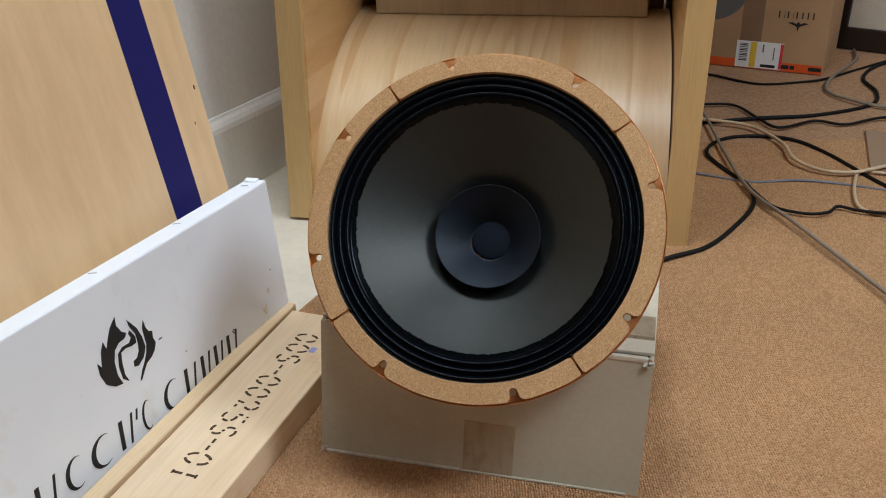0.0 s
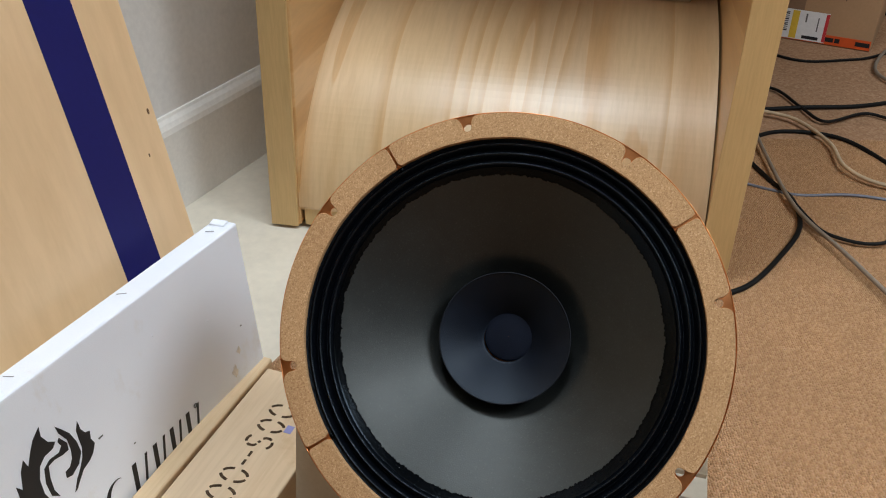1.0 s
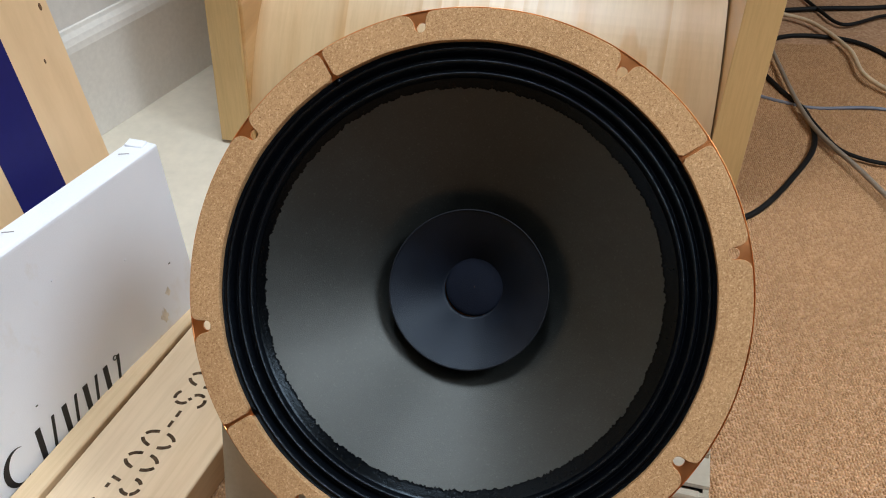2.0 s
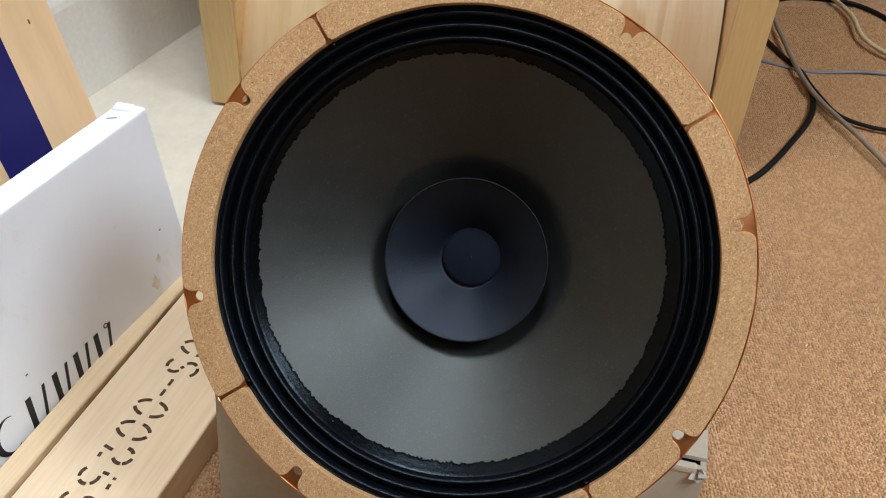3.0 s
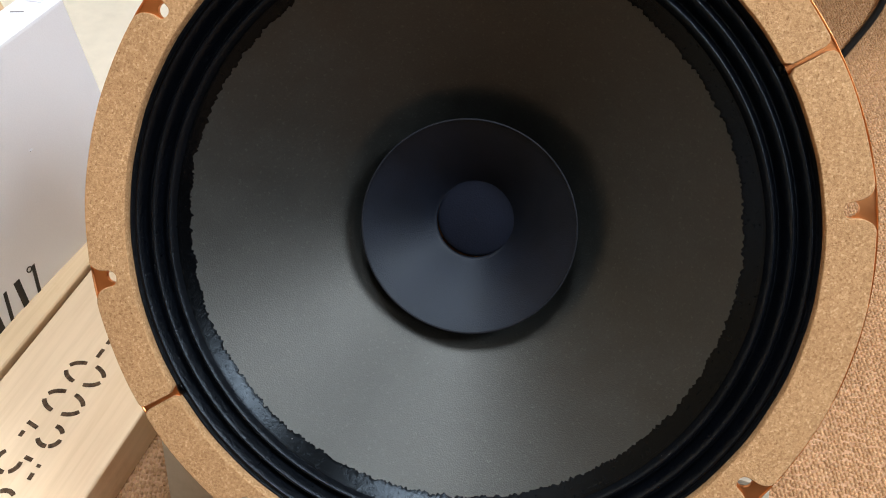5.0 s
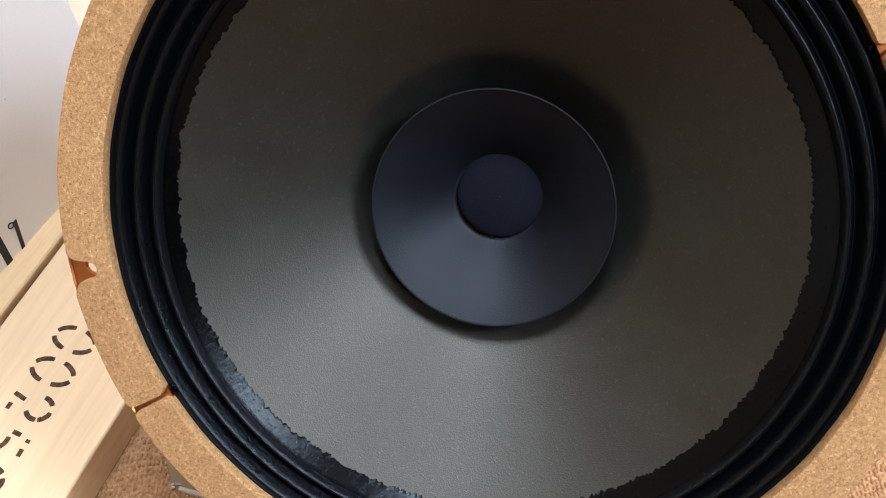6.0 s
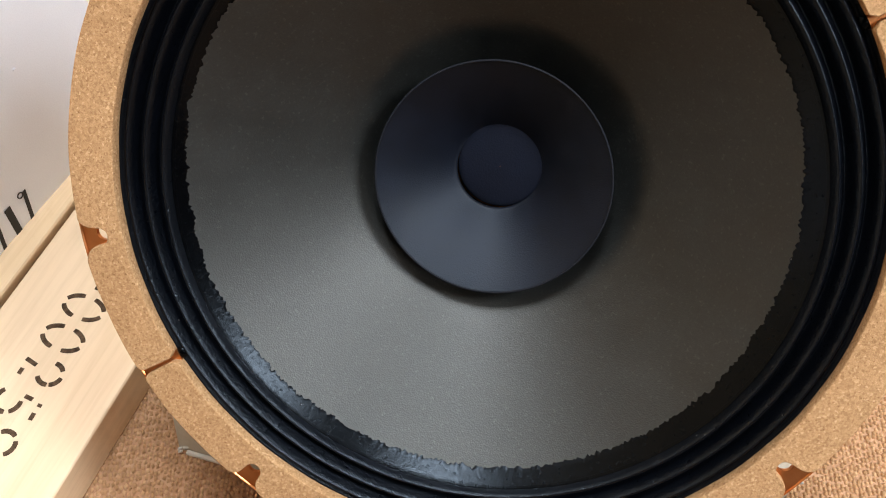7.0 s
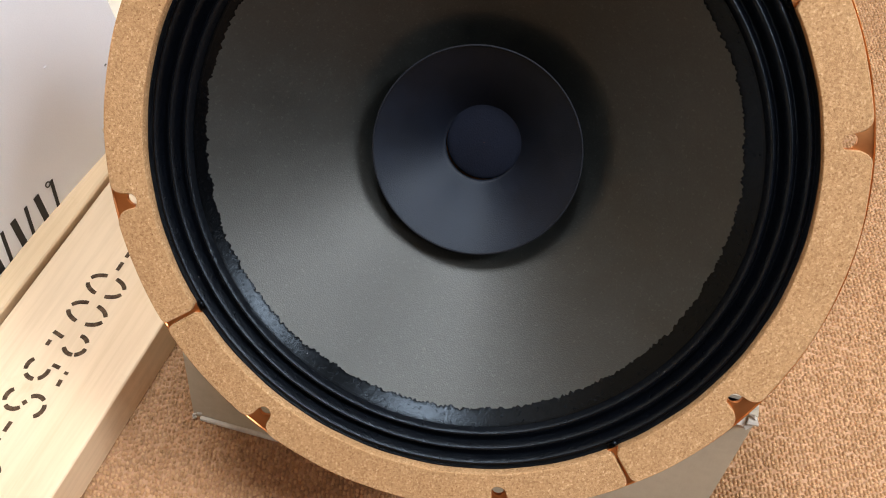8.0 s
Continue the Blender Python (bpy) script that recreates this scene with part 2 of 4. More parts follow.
M_SMUDGE = plain("brown_smudge", (0.77, 0.71, 0.62), 0.7, vary=0.2, scale=120)
M_INK = plain("black_print", (0.010, 0.010, 0.012), 0.6, vary=0.1)
M_TIMBER = wood("planed_pine", (0.845, 0.66, 0.46), (14, 0.7, 14), 0.06, 0.5, figure=3.5, line=(0.92, 0.85, 0.75), dirt=0.9)
M_STRIP = wood("pine_strip", (0.78, 0.585, 0.37), (26, 0.8, 26), 0.12, 0.5, figure=5.0, line=(0.8, 0.7, 0.56), dirt=0.9)
M_BURN = plain("dark_stencil_ink", (0.105, 0.066, 0.040), 0.9, vary=0.65, scale=260, fine=900, spec=0.1)
M_CARPET = carpet_material("looped_wool_carpet")
M_PILE = carpet_material("wool_loops", True)
M_BORDER = plain("cream_painted_floor", (0.74, 0.67, 0.55), 0.5, vary=0.1, scale=5, fine=60, bump=0.1)
# for walls out of view: kept dark so that they bounce little light
M_ROOM = plain("unseen_wall_dark", (0.25, 0.243, 0.235), 0.7, vary=0.05, scale=3)
# the ceiling is never in view; greyed to weaken its bounce
M_CEIL = plain("unseen_ceiling_dark", (0.30, 0.30, 0.30), 0.8)
M_WALL = plain("white_wall_paint", (0.78, 0.76, 0.73), 0.6, vary=0.05, scale=3, fine=90, bump=0.15)
M_SKIRT = plain("white_gloss_paint", (0.80, 0.77, 0.72), 0.35, vary=0.08, scale=5)
M_CABLE = plain("black_rubber_cable", (0.006, 0.0056, 0.0056), 0.6, vary=0.3, scale=30, spec=0.2)
M_CABLE_GREY = plain("grey_cable", (0.24, 0.19, 0.145), 0.55, vary=0.2, scale=30)
M_CABLE_BLUE = plain("blue_grey_cable", (0.17, 0.18, 0.22), 0.5, vary=0.2, scale=30)
M_CABLE_CREAM = plain("cream_cable", (0.56, 0.42, 0.27), 0.5, vary=0.2, scale=30)
M_KRAFT = cardboard("brown_kraft_carton", (0.43, 0.262, 0.142), (1, 1, 8))
M_KRAFT_TAPE = plain("dull_brown_tape", (0.25, 0.15, 0.09), 0.4)
M_ORANGE = plain("orange_tape", (0.72, 0.10, 0.02), 0.4)
M_LABEL = plain("white_label", (0.8, 0.8, 0.8), 0.5, vary=0.04)
M_YELLOW = plain("yellow_print", (0.75, 0.50, 0.05), 0.5)
M_RED = plain("red_print", (0.6, 0.04, 0.05), 0.5)
M_GREYPRINT = plain("grey_print", (0.13, 0.13, 0.13), 0.6)
M_DARKWOOD = wood("dark_stained_wood", (0.018, 0.011, 0.008), (10, 1, 1), 0.3, 0.35)
M_PALEPANEL = plain("pale_panel", (0.62, 0.55, 0.45), 0.6)
M_STEEL = plain("staple_steel", (0.4, 0.4, 0.42), 0.4, 1.0)
M_LAMP = Nodes("glowing_diffuser", 0.6)
M_LAMP.bsdf.inputs["Emission Color"].default_value = (1, 0.93, 0.82, 1)
M_LAMP.bsdf.inputs["Emission Strength"].default_value = 6.0
M_LAMP = M_LAMP.mat

# ---- builders ----


def thing(name, m, label, category, group="", kind=""):
    ob = new(name)
    ob.empty_display_size = 0.05
    ob.matrix_world = m
    return tagged(ob, label, category, group, kind)


def finish(name, me, material, parent, label="", smooth=False, m=None):
    if material is not None:
        me.materials.clear()
        me.materials.append(material)
    if smooth:
        me.polygons.foreach_set("use_smooth", [True] * len(me.polygons))
    ob = new(name, me)
    if parent is not None:
        ob.parent = parent
    if m is not None:
        ob.matrix_basis = m
    return tagged(ob, label)


def part(name, bm, material, parent, label="", smooth=False, m=None):
    me = bpy.data.meshes.new(name)
    bmesh.ops.recalc_face_normals(bm, faces=bm.faces)
    bm.to_mesh(me)
    bm.free()
    return finish(name, me, material, parent, label, smooth, m)


def box(lo, hi, bevel=0.0, seg=2):
    """A block between two corners, with rounded edges."""
    bm = bmesh.new()
    bmesh.ops.create_cube(bm, size=1)
    for v in bm.verts:
        v.co = Vector([(a + b) / 2 + c * (b - a) for a, b, c in zip(lo, hi, v.co)])
    if bevel:
        bmesh.ops.bevel(bm, geom=bm.edges[:], offset=bevel, segments=seg, affect="EDGES", profile=0.6)
    return bm


def revolve(profile, steps=128, wobble=None):
    """A surface turned round z from (radius, height) pairs."""
    bm = bmesh.new()
    rings = []
    for i in range(steps):
        a = 2 * math.pi * i / steps
        row = []
        for j, (r, z) in enumerate(profile):
            if wobble:
                r, z = wobble(a, j, r, z)
            row.append(bm.verts.new((r * math.cos(a), r * math.sin(a), z)))
        rings.append(row)
    for i in range(steps):
        a, b = rings[i], rings[(i + 1) % steps]
        for j in range(len(profile) - 1):
            bm.faces.new((a[j], b[j], b[j + 1], a[j + 1]))
    return bm


def flat_shape(loops, thick, bevel=0.0):
    """A plate from closed outlines in the xy plane (inner ones are holes), its underside at z = 0. Returns a mesh."""
    cu = bpy.data.curves.new("outline", "CURVE")
    cu.dimensions, cu.fill_mode = "2D", "BOTH"
    cu.extrude, cu.bevel_depth, cu.bevel_resolution = max(thick / 2 - bevel, 0), bevel, 1 if bevel else 0
    for loop in loops:
        sp = cu.splines.new("POLY")
        sp.points.add(len(loop) - 1)
        for p, (x, y) in zip(sp.points, loop):
            p.co = (x, y, 0, 1)
        sp.use_cyclic_u = True
    ob = new("outline", cu)
    me = bpy.data.meshes.new_from_object(ob.evaluated_get(bpy.context.evaluated_depsgraph_get()))
    bpy.data.objects.remove(ob)
    bpy.data.curves.remove(cu)
    me.transform(Matrix.Translation((0, 0, thick / 2)))
    return me


def tube(points, radius, res=8, sub=10):
    """A cable along a smooth line through points. Returns a bmesh."""
    pts = [Vector(p) for p in points]
    line = []
    for i in range(len(pts) - 1):
        a, b, c, d = pts[max(i - 1, 0)], pts[i], pts[i + 1], pts[min(i + 2, len(pts) - 1)]
        for k in range(sub):
            t = k / sub
            line.append(0.5 * (2 * b + (c - a) * t + (2 * a - 5 * b + 4 * c - d) * t * t + (3 * b - a - 3 * c + d) * t**3))
    line.append(pts[-1])
    bm = bmesh.new()
    rings = []
    for i, p in enumerate(line):
        along = (line[min(i + 1, len(line) - 1)] - line[max(i - 1, 0)]).normalized()
        side = along.cross(Vector((0, 0, 1))).normalized()
        up = side.cross(along)
        rings.append([bm.verts.new(p + radius * (math.cos(2 * math.pi * k / res) * side + math.sin(2 * math.pi * k / res) * up)) for k in range(res)])
    for a, b in zip(rings, rings[1:]):
        for k in range(res):
            bm.faces.new((a[k], a[(k + 1) % res], b[(k + 1) % res], b[k]))
    bm.faces.new(rings[0])
    bm.faces.new(rings[-1][::-1])
    return bm


def circle(r, n=96, x=0.0, y=0.0):
    return [(x + r * math.cos(2 * math.pi * i / n), y + r * math.sin(2 * math.pi * i / n)) for i in range(n)]


# ---- the room ----
# the wall by the speaker runs along WALL_DIR through WALL_AT
WALL_AT, WALL_TURN = Vector((-0.495, 1.53, 0)), -24.5
WALL = pose(*WALL_AT, 0, 0, WALL_TURN)  # local y along the wall, x into the room

wall_left = part("wall_left", box((-0.15, -4.0, -0.1), (0, 3.2, 2.45)), M_WALL, None, m=WALL)
tagged(wall_left, "white painted wall above a white skirting board", "wall", kind="structure")


def skirting():
    bm = bmesh.new()
    outline = [(0.0, 0.0), (0.016, 0.0), (0.016, 0.138), (0.014, 0.147), (0.010, 0.155), (0.005, 0.161), (0.003, 0.166), (0.0, 0.167)]
    a = [bm.verts.new((x, -4.0, z)) for x, z in outline]
    b = [bm.verts.new((x, 3.2, z)) for x, z in outline]
    for i in range(len(outline) - 1):
        bm.faces.new((a[i], a[i + 1], b[i + 1], b[i]))
    bm.faces.new(a)
    bm.faces.new(b[::-1])
    return bm


tagged(part("baseboard", skirting(), M_SKIRT, None, m=WALL @ pose(0.0005, 0, -0.0054)), "white gloss skirting board with a moulded top", "skirting board", kind="structure")
# walls out of view, added to close the room; their dark colour limits fill
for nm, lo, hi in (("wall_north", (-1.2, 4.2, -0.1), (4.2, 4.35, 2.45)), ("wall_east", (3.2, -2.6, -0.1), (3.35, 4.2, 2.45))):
    tagged(part(nm, box(lo, hi), M_ROOM, None), "unseen room wall, darkened to limit bounced light", "wall", kind="structure")


tagged(part("wall_south", box((-3.0, -2.3, -0.1), (3.2, -2.15, 2.45)), M_ROOM, None), "unseen room wall, darkened to limit bounced light", "wall", kind="structure")
tagged(part("ceiling", box((-3.4, -2.6, 2.45), (4.2, 4.4, 2.55)), M_CEIL, None), "unseen ceiling, darkened to limit bounced light", "ceiling", kind="structure")

# the floor: a cream painted border along the wall, carpet over the rest
border = part("floor", box((-0.2, -4.5, -0.1), (6.5, 4.5, -0.006)), M_BORDER, None, m=WALL)
tagged(border, "cream painted floor border beside the carpet", "floor", kind="structure")
CARPET_X = 0.40  # where the carpet's edge runs, in metres from the wall

ceiling_light = thing("ceiling_light", pose(1.80, 0.25, 2.41), "long white ceiling light panel, switched on", "ceiling light", "ceiling lights")
part("frame", box((-0.62, -0.33, 0.0), (0.62, 0.33, 0.04), 0.004), M_SKIRT, ceiling_light)
part("diffuser", box((-0.59, -0.31, -0.004), (0.59, 0.31, -0.0005), 0.001), M_LAMP, ceiling_light)
spot_light = thing("ceiling_light", pose(-0.12, 1.02, 2.41), "small square white ceiling light, switched on", "ceiling light", "ceiling lights")
part("frame", box((-0.28, -0.28, 0.0), (0.28, 0.28, 0.04), 0.004), M_SKIRT, spot_light)
part("diffuser", box((-0.26, -0.26, -0.004), (0.26, 0.26, -0.0005), 0.001), M_LAMP, spot_light)
copy_thing(spot_light, pose(0.97, -0.85, 2.41))

# ---- the loudspeaker driver ----
DRIVER_AT = Vector((0.0410, 0.8319, 0.2872))
DRIVER_N = Vector((-0.1551, -0.7702, 0.6187)).normalized()
DRIVER_X = Vector((0, 0, 1)).cross(DRIVER_N).normalized()
DRIVER_Y = DRIVER_N.cross(DRIVER_X)
DRIVER = Matrix.Translation(DRIVER_AT) @ Matrix((DRIVER_X, DRIVER_Y, DRIVER_N)).transposed().to_4x4()
HOLE_A, HOLE_R = 16.3, 0.1816
driver = thing("loudspeaker_driver", DRIVER, "round loudspeaker driver, grey cone, cork gasket, propped on cardboard box", "loudspeaker")


def hole_angle(k):
    return radians(HOLE_A + 45 * k)


def flange():
    loops = [circle(0.1925, 180), circle(0.1698, 180)]
    for k in range(8):
        a = hole_angle(k)
        loops.append(circle(0.0037, 28, HOLE_R * math.cos(a), HOLE_R * math.sin(a)))
    return flat_shape(loops, 0.0022)


frame_ring = finish("basket_flange", flange(), M_COPPER, driver, "copper-plated pressed steel rim with eight bolt holes", m=pose(0, 0, -0.0022))
part("rim_lip", revolve([(0.1905, -0.004), (0.1927, -0.004), (0.1931, -0.0005), (0.1929, 0.0010), (0.1925, 0.0010), (0.1922, -0.0015), (0.1905, -0.004)], 180), M_COPPER, driver, "thin copper rim edge", True)


def gasket_segment(k, rng):
    """A quarter of the gasket ring, with open notches at its two bolt holes."""
    mid = hole_angle(k) + radians(22.5)
    gap = 0.0015 / 0.18
    a0, a1 = mid - math.pi / 4 + gap, mid + math.pi / 4 - gap
    holes = (mid - radians(22.5), mid + radians(22.5))
    lean = [rng.uniform(-0.0025, 0.0025) for _ in holes]
    outer, inner = [], []
    n = 420
    for i in range(n + 1):
        a = a0 + (a1 - a0) * i / n
        r = 0.1908 + 0.00012 * math.sin(a * 23 + k)
        for h, sk in zip(holes, lean):
            s = (a - h) * 0.183
            s2 = abs(s - sk * max(0.0, min(1.0, abs(s) / 0.011)))
            if s2 < 0.0045:
                r = min(r, HOLE_R - math.sqrt(max(0.0, 0.0045**2 - s2**2)))
            elif s2 < 0.0105:
                u = (s2 - 0.0045) / 0.0060
                r = min(r, 0.1830 + 0.0078 * math.sqrt(max(0.0, 1 - (1 - u) ** 2)))
        end = min(a - a0, a1 - a) * 0.18
        nip = 0.003 - math.sqrt(max(0.0, 0.003**2 - max(0.0, 0.003 - end) ** 2)) if end < 0.003 else 0.0
        outer.append(((r - nip) * math.cos(a), (r - nip) * math.sin(a)))
        if i % 3 == 0:
            ri = 0.1700 + 0.0001 * math.sin(a * 31 + k * 2) + nip * 0.9
            inner.append((ri * math.cos(a), ri * math.sin(a)))
    return flat_shape([outer + inner[::-1]], 0.0064, 0.0004)


rng = random.Random(5)
for k in range(0, 8, 2):
    finish("gasket_segment", gasket_segment(k + 1, rng), M_CORK, driver, "tan cork gasket segment", m=pose(0, 0, -0.0018))


def rib_phase(t):
    """Uneven ribs: a long slope towards the middle, a short one outwards."""
    f = t % 1.0
    f = f / 0.58 * 0.5 if f < 0.58 else 0.5 + (f - 0.58) / 0.42 * 0.5
    return 2 * math.pi * f


def surround_profile():
    pts = [(0.1715, -0.0018), (0.1703, -0.0017)]
    n = 66
    for i in range(n + 1):
        u = i / n
        r = 0.1690 - 0.0245 * u
        z = -0.0016 - 0.0046 * u + 0.0032 * math.cos(rib_phase(3.0 * u + 0.50)) * min(1, 6 * u, 8 * (1 - u) + 0.2)
        pts.append((r, z))
    return pts


part("surround", revolve(surround_profile(), 200), M_SURROUND, driver, "black doped cloth surround with three ribs", True)


def cone_z(r):
    """The depth of the cone's face at a radius."""
    u = (0.1455 - r) / 0.1455
    return -0.0062 - 0.112 * (u**0.93)


part("cone", revolve([(0.1455 - 0.117 * i / 60, cone_z(0.1455 - 0.117 * i / 60)) for i in range(61)], 160), M_CONE, driver, "dark grey pressed paper cone", True)


def glue_band():
    rag = random.Random(3)
    jag = [rag.uniform(-0.00045, 0.00045) for _ in range(1080)]

    def wobble(a, j, r, z):
        u = j / 8
        even = 0.1386 - 0.0022 * math.cos(a - radians(335))
        i = int(round(a / (2 * math.pi) * 1080)) % 1080
        edge = even + 0.0009 * noise.noise((3 * math.cos(a), 3 * math.sin(a), 1)) + 0.0010 * noise.noise((14 * math.cos(a), 14 * math.sin(a), 4)) + 0.0008 * noise.noise((38 * math.cos(a), 38 * math.sin(a), 7)) + 0.0013 * noise.noise((95 * math.cos(a), 95 * math.sin(a), 2)) + jag[i]
        inner = 0.1458 + (even - 0.1458) * 0.6
        rr = 0.1458 + (inner - 0.1458) * j / 5 if j <= 5 else inner + (edge - inner) * (j - 5) / 3
        lift = 0.0003 * (1 - u**3) + (0.00012 if j < 8 else -0.0002)
        return rr, cone_z(min(rr, 0.1455)) + lift

    return revolve([(0, 0)] * 9, 1080, wobble)


part("edge_dope", glue_band(), M_GLUE, driver, "glossy black painted band with a ragged edge", True)


def whizzer():
    """The small flared cone: a rolled lip, a hollowed slope and a rounded seat round the cap."""
    pts = []
    for i in range(33):
        u = i / 32
        r = 0.0590 - 0.0360 * u
        pts.append((r, -0.0560 - 0.0285 * (0.80 * u + 0.20 * u * u)))
    seat = [(0.0226, -0.0847), (0.0222, -0.0848), (0.0217, -0.0848)]
    lip = [(0.0570, -0.0592), (0.0582, -0.0580), (0.0593, -0.0570), (0.0597, -0.0562), (0.0594, -0.0557)]
    return revolve(lip + pts + seat, 160)


part("whizzer_cone", whizzer(), M_WHIZZER, driver, "blue-black flared whizzer cone", True, pose(-0.0006, -0.0014, 0))
# a thin ring round the rim, coloured a little lighter than the whizzer
whizzer_lip = [(0.0594 + 0.0006 * math.cos(math.tau * i / 8), -0.0556 + 0.0006 * math.sin(math.tau * i / 8)) for i in range(9)]
part("whizzer_lip", revolve(whizzer_lip, 160), M_LIP, driver, "thin paler edge of the whizzer cone", True, pose(-0.0006, -0.0014, 0))
part("whizzer_neck", revolve([(0.0575, -0.0612), (0.040, -0.082), (0.031, -0.094), (0.028, -0.102)], 96), M_WHIZZER, driver, "", True)
part("dust_cap", revolve([(0.0226, -0.0852), (0.0221, -0.0843), (0.0212, -0.0838), (0.0198, -0.0834), (0.0175, -0.0829), (0.0140, -0.0824), (0.010, -0.0820), (0.005, -0.0818), (0.0002, -0.0817)], 72), M_CAP, driver, "dark blue domed dust cap", True, pose(0.0006, 0.0004, 0))
part("basket_shell", revolve([(0.1712, -0.0023), (0.1690, -0.016), (0.156, -0.034), (0.104, -0.094), (0.072, -0.114), (0.060, -0.1165), (0.0, -0.1165)], 96), M_COPPER, driver, "", True)
part("magnet", revolve([(0.0001, -0.117), (0.070, -0.117), (0.072, -0.119), (0.072, -0.143), (0.070, -0.145), (0.0001, -0.145)], 64), M_BLACK, driver, "black ring magnet")


for k in range(4):
    a = hole_angle(0) + radians(22.5 + 90 * k)
    part("glue_dab", revolve([(0.0001, 0.0008), (0.0016, 0.0006), (0.0026, 0.0), (0.0031, -0.0008)], 18), M_GLUE, driver, "black glue dab", True, pose(0.1690 * math.cos(a), 0.1690 * math.sin(a), -0.0012))


def in_driver(p):
    """Whether a point of the room lies within the driver's body, with a little play."""
    q = DRIVER.inverted() @ Vector(p)
    r = math.hypot(q.x, q.y)
    if q.z > 0.012 or q.z < -0.149:
        return False
    if q.z > -0.008:
        return r < 0.198
    if q.z > -0.036:
        return r < 0.172
    if q.z > -0.114:
        return r < 0.168 - (-0.036 - q.z) / 0.078 * 0.086
    return r < 0.078


# ---- the cardboard box under the driver ----
BOX_TURN = math.degrees(math.atan2(0.727 - 0.812, 0.209 + 0.1505))
BOX = pose(-0.1505, 0.812, 0.001, 0, 0, BOX_TURN)
BOX_W, BOX_D, BOX_H = 0.3694, 0.280, 0.153
prop_box = thing("cardboard_box", BOX, "grey-brown cardboard box with taped front and torn corner", "box")


def lean(q):
    """The worn box has sagged: its sides lean outwards and its front tips back towards the top."""
    up = q.z / BOX_H
    return Vector((q.x + (0.0099 * q.x / BOX_W - 0.0055) * up, q.y + (0.045 - 0.005 * q.x / BOX_W) * up, q.z))


def box_wall(width, place, cut):
    """An upright sheet of card; cut: whether it gives way to the driver resting in it."""
    bm = bmesh.new()
    n = 60 if cut else 12
    cols = []
    for i in range(n + 1):
        x = width * i / n
        top = BOX_H + 0.0012 * noise.noise((x * 18, width, place.translation.y * 9))
        if cut:
            while top > 0.03 and in_driver(BOX @ lean(place @ Vector((x, 0.002, top)))):
                top -= 0.002
        bow = 0.0016 * math.sin(math.pi * x / width)
        cols.append([[bm.verts.new((x, y - bow * (0.5 + 0.5 * h), z)) for h in (0,)] for y in (0.0, 0.004) for z in (0.0, top * 0.5, top)])
    for a, b in zip(cols, cols[1:]):
        a, b = [v[0] for v in a], [v[0] for v in b]
        for i, j in ((0, 1), (1, 2), (2, 5), (5, 4), (4, 3), (3, 0)):
            bm.faces.new((a[i], a[j], b[j], b[i]))
    for c in (cols[0], cols[-1]):
        v = [q[0] for q in c]
        bm.faces.new((v[0], v[1], v[4], v[3]))
        bm.faces.new((v[1], v[2], v[5], v[4]))
    return bm


part("front_panel", box_wall(BOX_W, pose(0, 0, 0), True), M_CARTON, prop_box)
part("back_panel", box_wall(BOX_W, pose(0, BOX_D, 0), True), M_CARTON, prop_box, m=pose(0, BOX_D, 0))
for x in (0.0, BOX_W - 0.004):
    side = pose(x + 0.004, 0.0045, 0, 0, 0, 90)
    part("side_panel", box_wall(BOX_D - 0.005, side, True), M_CARTON, prop_box, m=side)
part("bottom_panel", box((0.004, 0.004, 0), (BOX_W - 0.004, BOX_D, 0.004)), M_CARTON_PALE, prop_box)
part("tape", box((0.172, -0.0012, 0.0005), (0.230, -0.0004, 0.060), 0.0002, 1), M_TAPE, prop_box, "shiny brown packing tape")


def top_sheet():
    """The closed top, pushed in where the driver rests."""
    bm = bmesh.new()
    nx, ny = 74, 60
    grid = [[None] * (ny + 1) for _ in range(nx + 1)]
    for i in range(nx + 1):
        for j in range(ny + 1):
            x, y = BOX_W * i / nx, 0.008 + (BOX_D - 0.008) * j / ny
            z = BOX_H + 0.0030 + 0.0007 * noise.noise((x * 14, y * 14, 1))
            grid[i][j] = bm.verts.new((x, y, z))
    for i in range(nx):
        for j in range(ny):
            q = (grid[i][j], grid[i + 1][j], grid[i + 1][j + 1], grid[i][j + 1])
            if not any(in_driver(BOX @ lean(v.co)) for v in q):
                bm.faces.new(q)
    loose = [v for v in bm.verts if not v.link_faces]
    bmesh.ops.delete(bm, geom=loose, context="VERTS")
    bmesh.ops.solidify(bm, geom=bm.faces[:], thickness=0.003)
    return bm


part("top_panel", top_sheet(), M_CARTON_PALE, prop_box, "pale crumpled cardboard top")


def torn_bits(cx, cy, cz, size, n, seed):
    r = random.Random(seed)
    bm = bmesh.new()
    for _ in range(n):
        c = Vector((cx + r.uniform(-size, size), cy + r.uniform(-size, size) * 0.5, cz + r.uniform(-size, size) * 0.8))
        m = Matrix.Translation(c) @ Euler([r.uniform(-1, 1) * 1.2 for _ in range(3)]).to_matrix().to_4x4()
        b = [bm.verts.new(m @ Vector((x * r.uniform(0.5, 1.1), y * r.uniform(0.5, 1.1), z))) for z in (0, 0.0012) for x, y in ((-size * 0.7, -size * 0.4), (size * 0.7, -size * 0.5), (size * 0.6, size * 0.5), (-size * 0.5, size * 0.4))]
        for q in ((0, 1, 2, 3), (7, 6, 5, 4), (0, 4, 5, 1), (1, 5, 6, 2), (2, 6, 7, 3), (3, 7, 4, 0)):
            bm.faces.new([b[k] for k in q])
    return bm


